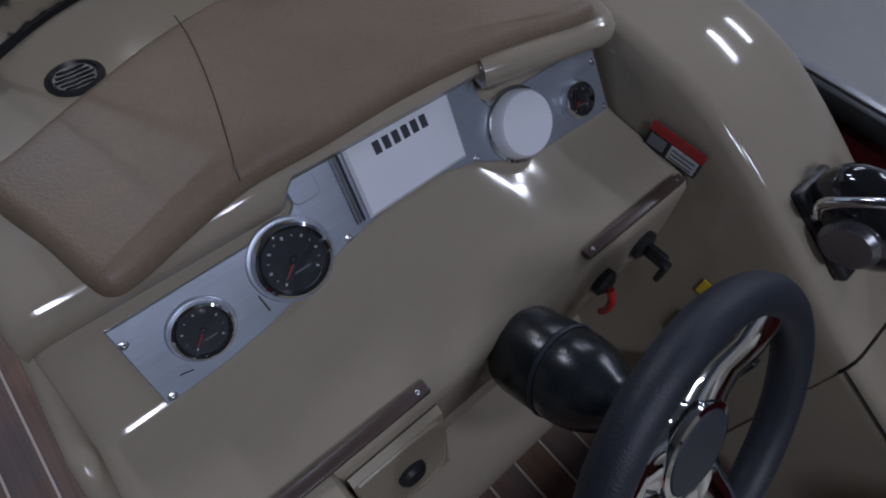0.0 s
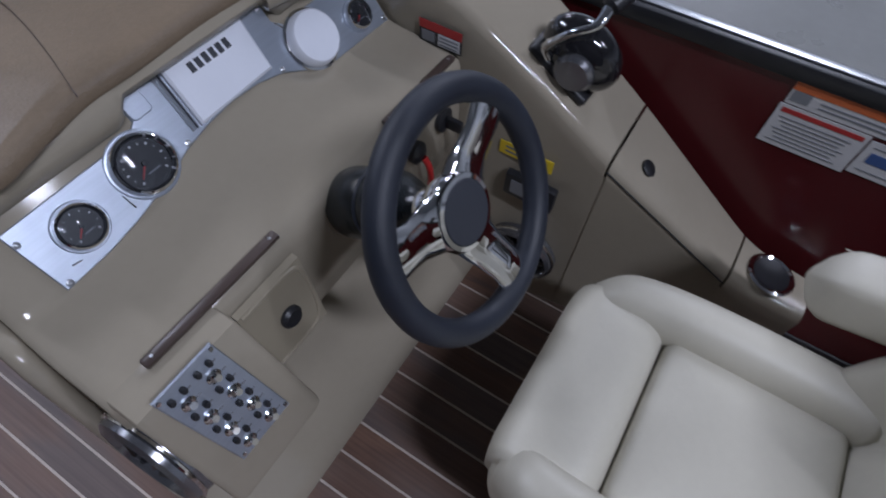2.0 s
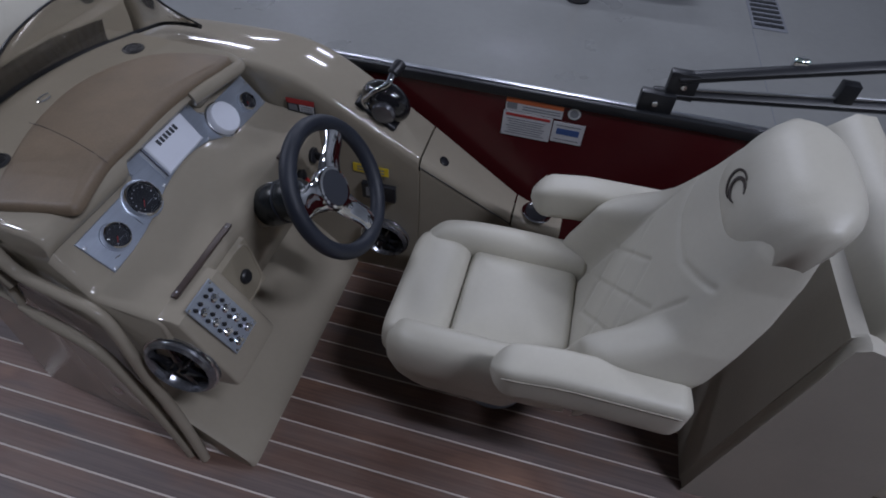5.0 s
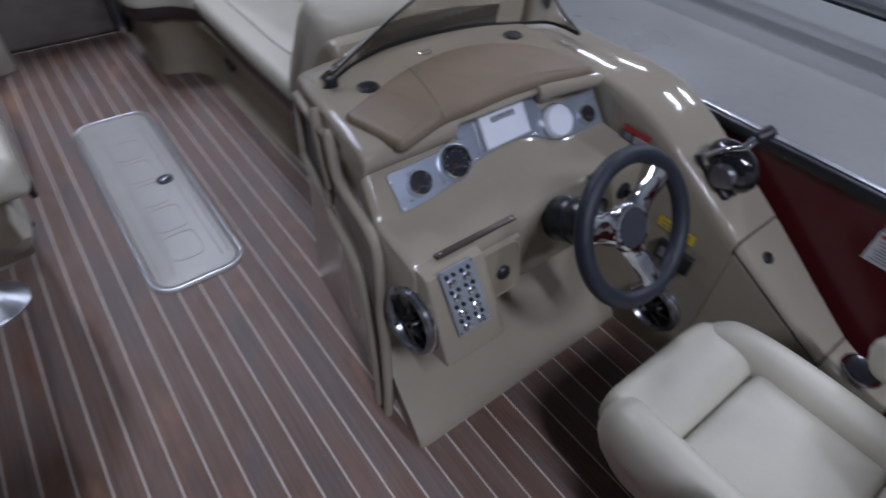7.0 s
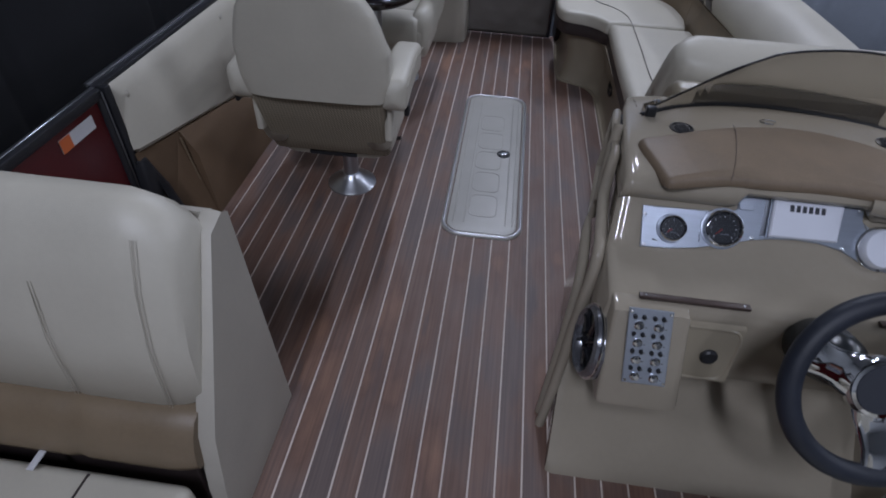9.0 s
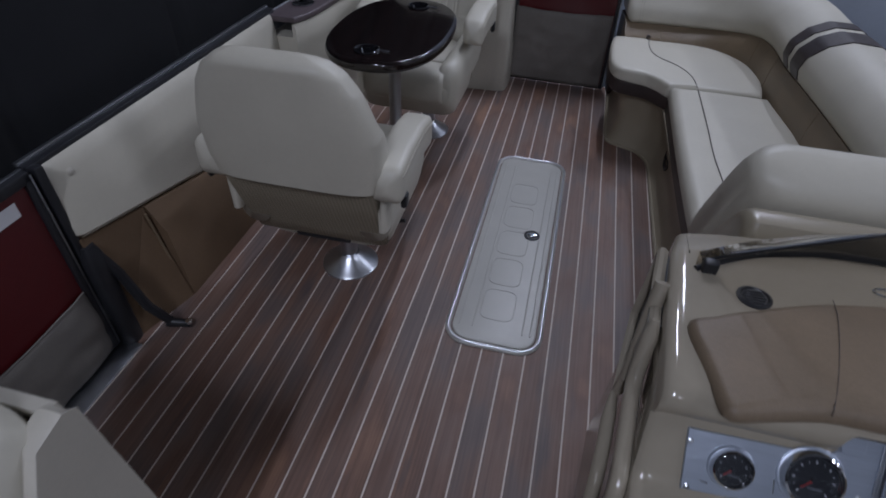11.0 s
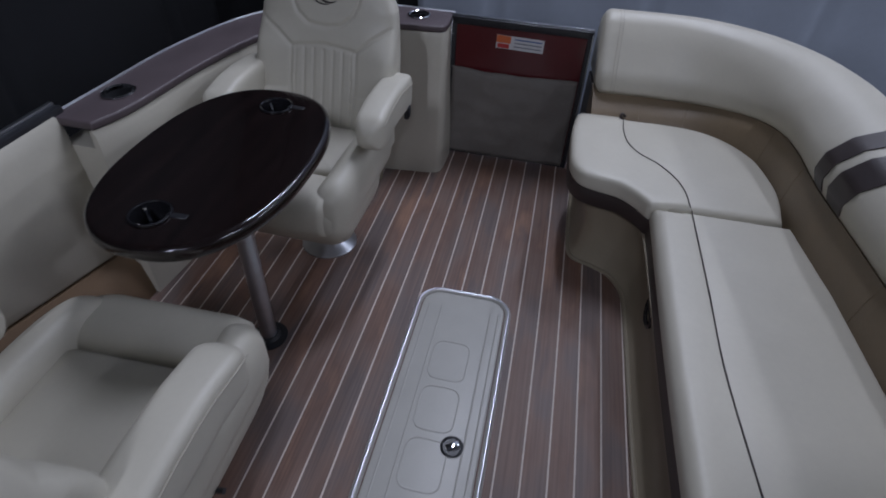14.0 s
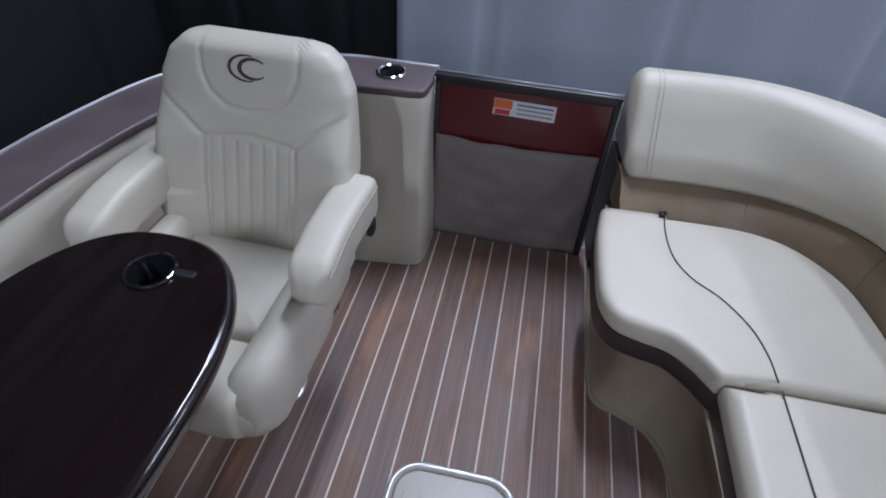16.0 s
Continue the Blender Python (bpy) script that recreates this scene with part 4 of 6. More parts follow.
for pts in (((0.466, 0.052, 0.003), (0.468, 0.028, 0.003)), ((0.352, 0.022, 0.003), (0.366, 0.019, 0.003)), ((0.855, 0.12, 0.003), (0.868, 0.1, 0.003))):
    part("engraved_line", tube([m @ Vector((q[0], q[1], -0.0008)) for q in pts], 0.0013, 6), CHROME, helm)
part("corner_plate", plate(roundrect(0.553, 0.122, 0.590, 0.160, 0.008), 0.003, panel_pose(0, 0, 0.006), 0.001), PANEL, helm)

# strips on the shelf
for x0, x1 in ((0.306, 0.560), (0.846, 1.073)):
    stp = part("shelf_strip", rbox((x1 - x0, 0.018, 0.010), ((x0 + x1) / 2, -1.614, 0.711), 0.003, 2), STRIP, helm, "dark brown rubber strip")
    for q in (0.02, 0.98):
        part("strip_screw", lathe([(0, 0), (0.003, 0), (0, 0.0015)], 10, Matrix.Translation((lerp(x0 + 0.01, x1 - 0.01, q), -1.614, 0.716))), STEEL, stp)

# deck vents and mark on the console's top
for x, y in ((0.440, -1.087), (1.005, -1.058)):
    v = part("vent", lathe([(0, 0.0), (0.033, 0.0), (0.033, 0.003), (0.027, 0.006), (0.024, 0.003), (0, 0.002)], 30, Matrix.Translation((x, y, 0.886))), BLACK, helm, "round black air vent")
    for k in (-2, -1, 0, 1, 2):
        part("vent_slat", rbox((0.044 - 0.006 * abs(k), 0.004, 0.004), (x, y + 0.008 * k, 0.889), 0.001, 1), BLACK, v)
part("crescent_mark", tube([(0.70 + 0.025 * math.cos(a), -1.0 + 0.012 * math.sin(a), 0.889) for a in (0.6 + 0.45 * k for k in range(11))], 0.003, 6), CHROME, helm, "small chrome crescent mark")

# windshield
base = spline([(0.336, -1.029, 0.884), (0.44, -0.959, 0.884), (0.53, -0.922, 0.884), (0.617, -0.899, 0.884), (0.75, -0.893, 0.884), (0.88, -0.913, 0.884), (0.97, -0.94, 0.884), (1.052, -0.977, 0.884), (1.14, -1.02, 0.884), (1.18, -1.05, 0.884), (1.197, -1.11, 0.884), (1.197, -1.177, 0.884)], 46)
ws = thing("windshield", (0.74, -0.93, 0.88), "low curved smoked acrylic windshield on the console", "windshield")
top = spline([(0.352, -1.0, 0.892), (0.412, -1.055, 0.972), (0.48, -1.132, 1.073), (0.539, -1.152, 1.119), (0.599, -1.161, 1.149), (0.76, -1.14, 1.158), (0.93, -1.161, 1.149), (0.99, -1.152, 1.119), (1.055, -1.132, 1.065), (1.13, -1.13, 0.975), (1.197, -1.177, 0.893)], 46)
rows = []
for p, q in zip(base, top):
    n = Vector((0, 0.004, 0))
    mid = (p + q) / 2 + Vector((0, 0.028, 0.012))
    rows.append([p, mid, q, q + n, mid + n, p + n])
screen = part("screen", loft(rows), SMOKE, ws, "smoked see-through acrylic", sharp=60)
part("gasket", tube([p + Vector((0, 0, 0.004)) for p in base], 0.007, 8), BLACK, ws, "black rubber gasket")
part("top_edge", tube(top, 0.003, 6), BLACK, ws, "dark polished edge")

# steering column and wheel
region()
HUBP, AX = Vector((0.727, -1.895, 0.768)), Vector((0, -0.862, 0.507))
wm = frame_at(HUBP, (1, 0, 0), (0, 0.507, 0.862))
cm = frame_at(HUBP - AX * 0.262, (1, 0, 0), (0, 0.507, 0.862))
COWL = lathe([(0.058, -0.12), (0.058, 0.022), (0.0, 0.023)], 40, cm)
colm = thing("steering_wheel", tuple(HUBP - AX * 0.2), "three-spoke chrome steering wheel with black padded rim", "steering wheel")
COWL.transform(HELM_REGION.inverted())
part("column_cowl", COWL, GEL_MATT, helm, "tan moulded cowl")
part("column", lathe([(0.050, 0.006), (0.060, 0.014), (0.063, 0.03), (0.063, 0.085), (0.0605, 0.090), (0.062, 0.096), (0.061, 0.115), (0.056, 0.137), (0.047, 0.155), (0.036, 0.168), (0.031, 0.178), (0.030, 0.262), (0, 0.262)], 40, cm), SATIN, colm, "dark bulbous tilt column")
part("column_band", lathe([(0.0625, 0.086), (0.0645, 0.0895), (0.0625, 0.0935)], 40, cm, False), RUBBER, colm)
part("column_tip", lathe([(0.033, 0.19), (0.035, 0.20), (0.035, 0.225), (0.032, 0.235)], 32, cm, False), CHROME, colm)
R = 0.174
part("rim", tube([wm @ Vector((R * math.cos(a), R * math.sin(a), 0.012)) for a in (2 * math.pi * k / 72 for k in range(72))], 0.0215, 18, True, 1.0, AX), RUBBER, colm, "black padded rim")
part("hub_ring", lathe([(0.046, -0.03), (0.060, -0.012), (0.062, 0.012), (0.057, 0.020), (0.050, 0.021)], 44, wm @ pose(0, 0, -0.014), False), CHROME, colm)
part("hub_cap", lathe([(0.051, 0.018), (0.048, 0.0225), (0.0, 0.024)], 40, wm @ pose(0, 0, -0.014)), HUB, colm, "matt navy hub cap")
for a0 in (40, 160, 280):
    a = radians(a0)
    d, e = Vector((math.cos(a), math.sin(a), 0)), Vector((-math.sin(a), math.cos(a), 0))
    rr = []
    for q, w, h, t in ((0.045, 0.046, -0.010, 0.015), (0.065, 0.042, -0.009, 0.013), (0.09, 0.036, -0.004, 0.011), (0.12, 0.033, 0.007, 0.010), (0.145, 0.035, 0.011, 0.010), (0.166, 0.040, 0.012, 0.011)):
        c = d * q + Vector((0, 0, h))
        rr.append([wm @ (c + e * w * math.cos(b) + Vector((0, 0, t * math.sin(b)))) for b in (2 * math.pi * k / 14 for k in range(14))])
    part("spoke", loft(rr), CHROME, colm, "polished chrome spoke")

# ignition and stop switch on the console's face
region(1, 0.018, 0.95, -0.122, 0.988)
ig = thing("ignition_switch", (1.02, -1.635, 0.585), "black ignition switch with key", "switch")
part("collar", lathe([(0, 0), (0.027, 0), (0.027, 0.010), (0.020, 0.014), (0.016, 0.014), (0, 0.012)], 24, frame_at((1.015, -1.632, 0.60), (1, 0, 0), (0, 0.1, 1))), BLACK, ig)
part("key", rbox((0.012, 0.04, 0.03), (1.015, -1.665, 0.60), 0.004, 2), BLACK, ig)
part("key_tag", rbox((0.02, 0.012, 0.045), (1.02, -1.688, 0.572), 0.004, 2), BLACK, ig)
ks = thing("stop_switch", (0.915, -1.635, 0.59), "black stop switch with coiled red lanyard", "switch")
part("collar", lathe([(0, 0), (0.024, 0), (0.024, 0.012), (0.014, 0.02), (0, 0.02)], 24, frame_at((0.915, -1.632, 0.59), (1, 0, 0), (0, 0.1, 1))), BLACK, ks)
part("lanyard", tube(spline([(0.915, -1.655, 0.585), (0.917, -1.666, 0.565), (0.922, -1.668, 0.535), (0.930, -1.664, 0.505), (0.936, -1.658, 0.485)], 20), 0.007, 8), REDCORD, ks, "red lanyard cord")

# ---------- sloping side ledge beside the helm ----------
region(1, 0.02, 1, -0.075, 0.95)
IN = [(-2.46, 1.19), (-2.27, 1.172), (-1.94, 1.103), (-1.61, 1.085), (-1.45, 1.085), (-0.9, 1.14)]
ZT = [(-2.46, 0.315), (-2.3, 0.345), (-1.94, 0.615), (-1.75, 0.745), (-1.62, 0.83), (-1.53, 0.872), (-1.42, 0.892), (-1.2, 0.888), (-0.95, 0.875), (-0.88, 0.84)]
ledge = thing("side_ledge", (1.2, -1.7, 0), "glossy tan fibreglass ledge sloping down along the side fence", "ledge")


def ledge_piece(name, y0, y1, n, label=""):
    rows = []
    for k in range(n + 1):
        y = lerp(y0, y1, k / n)
        x, z = table_at(IN, y), sum(table_at(ZT, y + d) for d in (-0.04, 0, 0.04)) / 3
        rows.append([(x, y, 0.0), (x + 0.006, y, z - 0.06), (x + 0.004, y, z - 0.022), (x + 0.010, y, z - 0.007), (x + 0.024, y, z), (1.29, y, z + 0.006), (1.312, y, z), (1.318, y, z - 0.03), (1.318, y, 0.0)])
    return part(name, loft(rows), GEL, ledge, label, sharp=50)


core = []
for k in range(41):
    y = lerp(-2.455, -0.885, k / 40)
    x, z = table_at(IN, y) + 0.0035, table_at(ZT, y) - 0.05
    core.append([(x, y, 0.0), (x + 0.004, y, z), (1.315, y, z), (1.315, y, 0.0)])
part("ledge_core", loft(core), GEL, ledge, sharp=50)
ledge_piece("front_ledge", -1.938, -0.88, 26)
ledge_piece("ledge_lid", -2.272, -1.944, 8, "tan locker lid")
ledge_piece("end_ledge", -2.46, -2.278, 6)
part("lid_plug", lathe([(0, 0), (0.019, 0), (0.019, 0.004), (0.013, 0.007), (0, 0.006)], 22, frame_at((1.184, -2.009, 0.567), (1, 0, 0), (0, 1, 0.79))), BLACK, ledge, "round black plug")
part("lower_seam", tube([(table_at(IN, y) + 0.004, y, table_at(ZT, y) - 0.03) for y in (-1.941, -2.0, -2.06, -2.12, -2.18, -2.24, -2.272)], 0.002, 6), BLACK, ledge)
lc = cup_holder(1.25, -2.36, 0.344, 0.045, "stainless cup holder sunk in the tan ledge", 0.06, frame_at((1.25, -2.36, 0.347), (1, 0, 0), (0, 1, 0.12)))
# the ledge is not hollowed: a black disc stands in for the shaded well
part("well_shade_disc", lathe([(0, 0.0015), (0.034, 0.002), (0.043, 0.0055)], 30, frame_at((1.25, -2.36, 0.347), (1, 0, 0), (0, 1, 0.12)), False), BLACK, lc, "black disc for the shaded inside of the cup")
wl = thing("warning_label", (1.08, -1.545, 0.765), "small red and white warning label on the console side", "label", local=True)
wl.matrix_basis = placed(frame_at((1.0855, -1.545, 0.765), (0, -1, 0), (0, 0, 1))) @ pose(0, 0, 0.001)
part("backing", rbox((0.098, 0.05, 0.0015), (0, 0, 0.001), 0), BLACK, wl)
part("heading", rbox((0.098, 0.018, 0.001), (0, 0.016, 0.0022), 0), REDPRINT, wl, "orange-red heading")
part("print_block", rbox((0.05, 0.026, 0.001), (0.02, -0.008, 0.0022), 0), PAPER, wl)
part("pictogram", rbox((0.03, 0.022, 0.001), (-0.028, -0.008, 0.0022), 0), GREYPRINT, wl)
for k in range(3):
    part("print_bar", rbox((0.042, 0.004, 0.0006), (0.02, -0.001 - 0.008 * k, 0.0029), 0), GREYPRINT, wl)
yl = thing("yellow_label", (1.09, -1.77, 0.54), "yellow notice label on the tan ledge wall", "label", local=True)
yl.matrix_basis = placed(frame_at((1.0935, -1.77, 0.54), (0, -1, 0), (0, 0, 1))) @ pose(0, 0, 0.002)
part("backing", rbox((0.13, 0.036, 0.0015), (0, 0, 0), 0), YELLOW, yl)
for k in range(2):
    part("print_bar", rbox((0.1, 0.005, 0.0008), (0, 0.006 - 0.013 * k, 0.001), 0), GREYPRINT, yl)
rg = thing("control_box", (1.09, -1.80, 0.45), "small black control box with pictogram on the ledge wall", "switch box", local=True)
rg.matrix_basis = placed(frame_at((1.094, -1.80, 0.45), (0, -1, 0), (0, 0, 1))) @ pose(0, 0, 0.002)
part("box", rbox((0.125, 0.07, 0.02), (0, 0, 0.01), 0.004), BLACK, rg)
part("plate", rbox((0.05, 0.04, 0.002), (-0.02, 0, 0.021), 0), GREYPRINT, rg)
speaker((1.078, -1.82, 0.223), (0, -1, 0), (0.0, 0, 1), 0.092, "round black speaker in the ledge wall below the helm")

# throttle
region(1, 0.055, 1, -0.063, 0.943)
tm = frame_at((1.15, -1.785, 0.735), (0, 1, 0.62), (-1, 0, 0.0))
th = thing("throttle_control", (1.15, -1.785, 0.70), "black and chrome throttle control lever on the ledge", "throttle")
def blob(c, s, m, n=24, k=14):
    rings = []
    for i in range(1, k):
        a = math.pi * i / k
        rings.append([(c[0] + s[0] * math.sin(a) * math.cos(b), c[1] + s[1] * math.sin(a) * math.sin(b), c[2] - s[2] * math.cos(a)) for b in (2 * math.pi * j / n for j in range(n))])
    bm = loft(rings)
    bm.transform(m)
    return bm


part("housing", blob((0, 0, 0.055), (0.088, 0.052, 0.068), tm), GLOSS, th, "glossy black domed housing")
part("base_plate", rbox((0.16, 0.095, 0.02), (0, 0, 0.008), 0.009, 3, tm), BLACK, th)
part("side_disc", lathe([(0, 0), (0.040, 0), (0.040, 0.010), (0.033, 0.018), (0, 0.020)], 30, tm @ frame_at((-0.012, 0.046, 0.05), (1, 0, 0), (0, 0, -1))), PEWTER, th, "smoky polished pivot disc")
part("lever", tube(spline([(1.097, -1.768, 0.785), (1.088, -1.762, 0.815), (1.088, -1.80, 0.858), (1.105, -1.837, 0.880), (1.143, -1.842, 0.90)], 18), [0.009] * 6 + [0.0075] * 7 + [0.010] * 5, 10), CHROME, th, "bent chrome lever")
part("grip", tube([(1.138, -1.841, 0.898), (1.142, -1.842, 0.90), (1.152, -1.846, 0.904), (1.170, -1.853, 0.914), (1.18, -1.857, 0.919), (1.184, -1.858, 0.921)], [0.012, 0.0175, 0.0185, 0.021, 0.0185, 0.010], 16), BLACK, th, "black rubber grip")

# starboard fence labels
region(1, 0.05, 1, -0.085)
for nm, u0, z0, w, h, lab, cat in (("warning_label", -2.264, 0.762, 0.196, 0.052, "white and orange warning label on the red fence", "label"), ("capacity_label", -2.248, 0.684, 0.172, 0.098, "white capacity label with printed lines on the red fence", "label"), ("certification_label", -2.392, 0.685, 0.108, 0.082, "white certification label with blue mark on the red fence", "label")):
    lb = thing(nm, (1.325, u0, z0), lab, cat, local=True)
    lb.matrix_basis = placed(frame_at((1.3245, u0, z0 - 0.054), (0, -1, 0), (0, 0, 1)))
    part("backing", rbox((w, h, 0.0015), (0, 0, 0.001), 0), PAPER, lb)
    if cat and nm == "warning_label":
        part("heading", rbox((w, h * 0.35, 0.001), (0, h * 0.3, 0.0022), 0), ORANGE, lb, "orange heading")
        part("pictogram", rbox((0.035, 0.024, 0.001), (-w / 2 + 0.022, -0.006, 0.0022), 0), GREYPRINT, lb)
        for k in range(2):
            part("print_bar", rbox((0.13, 0.004, 0.001), (0.025, -0.004 - 0.01 * k, 0.0022), 0), GREYPRINT, lb)
    elif nm == "capacity_label":
        part("heading", rbox((w * 0.9, 0.01, 0.001), (0, 0.037, 0.0022), 0), REDPRINT, lb, "red heading")
        for k in range(7):
            part("print_bar", rbox((w * (0.8 - 0.07 * (k % 3)), 0.003, 0.001), (-0.004, 0.02 - 0.0095 * k, 0.0022), 0), GREYPRINT, lb)
    else:
        part("mark", rbox((0.078, 0.024, 0.001), (0, 0.004, 0.0022), 0), BLUEPRINT, lb, "plain blue mark")
        for k in range(2):
            part("print_bar", rbox((0.085, 0.003, 0.001), (0, 0.028 - 0.056 * k, 0.0022), 0), GREYPRINT, lb)
sl2 = thing("round_seal", (1.325, -2.39, 0.70), "round grey seal on the red fence", "seal", local=True)
sl2.matrix_basis = placed(frame_at((1.3245, -2.399, 0.711), (0, -1, 0), (0, 0, 1)))
part("disc", lathe([(0, 0), (0.022, 0), (0.022, 0.002), (0, 0.002)], 24), GREYPRINT, sl2)
part("ring", lathe([(0.015, 0.002), (0.018, 0.0028), (0.021, 0.002)], 24, None, False), PAPER, sl2)

region(1, 0.037, 1.02, 0.0, 1.02)
speaker((0.4545, -0.615, 0.43), (0, -1, 0), (0, 0, 1), 0.095, "round black speaker with chrome ring in the lounge end shell")
region(1, 0.018, 0.95, -0.122, 0.988)
clip = thing("screen_clip", (0.345, -1.04, 0.885), "small black clip at the windshield corner", "clip")
part("body", rbox((0.03, 0.022, 0.03), (0.36, -1.03, 0.902), 0.005), BLACK, clip)


region()


# ---------- chairs ----------
def seg_dist(x, z, pts):
    best = 9.0
    for (ax, az), (bx, bz) in zip(pts, pts[1:]):
        dx, dz = bx - ax, bz - az
        t = max(0.0, min(1.0, ((x - ax) * dx + (z - az) * dz) / (dx * dx + dz * dz + 1e-9)))
        best = min(best, math.hypot(x - ax - t * dx, z - az - t * dz))
    return best


def crescent(m, r):
    """A crescent mark of two tapering arcs."""
    bm = bmesh.new()
    for rad, wid, a0, a1, ox in ((1.0, 0.055, 75, 290, 0.0), (0.76, 0.085, 40, 320, 0.34)):
        ring = []
        for k in range(23):
            a = radians(lerp(a0, a1, k / 22))
            w = wid * math.sin(math.pi * (k + 0.3) / 22.6) + 0.02
            c = Vector((ox + rad * math.cos(a), 0.62 * rad * math.sin(a), 0))
            d = Vector((math.cos(a), 0.62 * math.sin(a), 0)).normalized()
            ring.append([(c - d * w) * r, (c + d * w) * r, (c + d * w) * r + Vector((0, 0, 0.002)), (c - d * w) * r + Vector((0, 0, 0.002))])
        loft(ring, True, True, bm)
    bm.transform(m)
    return bm


def blunt(c, p):
    return math.copysign(abs(c) ** p, c)


def face_samples():
    """Points round a padded back: (share of the half width, depth from -1 rear to 1 front)."""
    out = []
    us = [q / 60 for q in range(-57, 58)]
    us = [-1.0, -0.995, -0.985, -0.97] + us + [0.97, 0.985, 0.995, 1.0]
    for u in reversed(us):
        out.append((u, max(0.0, 1 - abs(u) ** 4) ** 0.275))
    for u in us[1:-1:2]:
        out.append((u, -max(0.0, 1 - abs(u) ** 4) ** 0.275))
    return out


SAMPLES = face_samples()


def chair_foot(th):
    part("base", lathe([(0, 0), (0.118, 0), (0.118, 0.006), (0.108, 0.014), (0.06, 0.04), (0.042, 0.062), (0, 0.062)], 40), STEEL, th, "satin metal floor base")
    for k in range(6):
        a = math.pi * k / 3
        part("bolt", lathe([(0, 0.012), (0.008, 0.012), (0.007, 0.019), (0, 0.02)], 10, Matrix.Translation((0.092 * math.cos(a), 0.092 * math.sin(a), 0.0))), BLACK, th)
    part("column", lathe([(0.036, 0.05), (0.036, 0.2), (0.045, 0.205), (0.045, 0.25), (0, 0.25)], 28), STEEL, th, "metal pedestal")


def chair_seat(th, ahead, half, aft):
    """Skirt, centre pad, nose bolster and two side bolsters of a boat chair."""
    part("swivel_plate", rbox((0.2, 0.24, 0.02), (0, 0.02, 0.255), 0.005), BLACK, th)
    part("lever", tube([(0.08, 0.05, 0.262), (0.22, 0.06, 0.262), (0.26, 0.06, 0.27)], 0.008, 8), BLACK, th, "black swivel lever")
    rings = []
    for z, w, y1 in ((0.245, -0.035, -0.10), (0.252, -0.018, -0.085), (0.285, -0.006, -0.065), (0.32, 0.0, -0.035), (0.36, 0.002, -0.02), (0.40, 0.0, -0.02), (0.42, -0.01, -0.03)):
        rings.append([(x, y, z) for x, y in roundrect(-half - w, -0.09, half + w, ahead + y1, 0.07, 6)])
    part("seat_base", loft(rings), CREAM, th, "cream vinyl skirt", sharp=180)
    part("seat_pad", pillow(roundrect(-half + 0.078, aft + 0.02, half - 0.078, ahead - 0.195, 0.03, 5), 0.36, 0.468, 0.026, 0.01, 5, 0.008), CREAM, th, sharp=180)
    fr = []
    for k in range(21):
        u = (k / 10 - 1) * (half - 0.055)
        e = max(0.0, abs(k - 10) - 7) / 3
        r = 1 - 0.08 * e * e
        fr.append([(u, ahead - 0.098 + 0.098 * r * blunt(math.cos(b), 0.7), 0.400 + 0.085 * r * blunt(math.sin(b), 0.7)) for b in (2 * math.pi * q / 28 for q in range(28))])
    part("front_bolster", loft(fr), CREAM, th, "rounded flip-up front bolster", sharp=180)
    for sx in (-1, 1):
        h = half - 0.036
        sp = spline([(sx * (h - 0.009), aft, 0.42), (sx * h, -0.1, 0.425), (sx * h, ahead - 0.25, 0.425), (sx * (h - 0.006), ahead - 0.12, 0.415), (sx * (h - 0.026), ahead - 0.032, 0.395)], 26)
        rr = []
        for q, p in enumerate(sp):
            e = 1 - 0.36 * max(0.0, (q - 20) / 5) ** 2.4
            rr.append([(p.x + 0.056 * e * blunt(math.cos(b), 0.75), p.y, p.z + 0.095 * e * blunt(math.sin(b), 0.75)) for b in (2 * math.pi * w / 26 for w in range(26))])
        part("side_bolster", loft(rr), CREAM, th, sharp=180)


def armrest(th, sx, ax0, az, ay0, ay1, hw, hh, droop):
    """A blocky padded arm, a little lower at its rear end."""
    ap = []
    for q in range(31):
        y = lerp(ay0, ay1, q / 30)
        e = min(1.0, math.sin(math.pi / 2 * min(1.0, (30 - q + 0.12) / 4.0)) ** 0.55) * min(1.0, math.sin(math.pi / 2 * min(1.0, (q + 0.15) / 3.0)) ** 0.5)
        e = max(e, 0.2)
        t = q / 30
        dz = -0.02 * ease(0.6, 1.0, t) - droop * (1 - ease(0.0, 0.45, t))
        ap.append([(sx * (ax0 + hw * e * blunt(math.cos(b), 0.4)), y, az + dz + hh * (1 + 0.12 * (1 - t)) * e * blunt(math.sin(b), 0.4)) for b in (2 * math.pi * w / 32 for w in range(32))])
    arm = part("armrest", loft(ap), CREAM, th, "padded cream armrest", sharp=180)
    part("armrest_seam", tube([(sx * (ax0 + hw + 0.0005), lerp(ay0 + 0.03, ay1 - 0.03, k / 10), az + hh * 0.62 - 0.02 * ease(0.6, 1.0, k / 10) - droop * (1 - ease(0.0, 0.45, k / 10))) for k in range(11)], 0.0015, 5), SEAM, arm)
    return arm


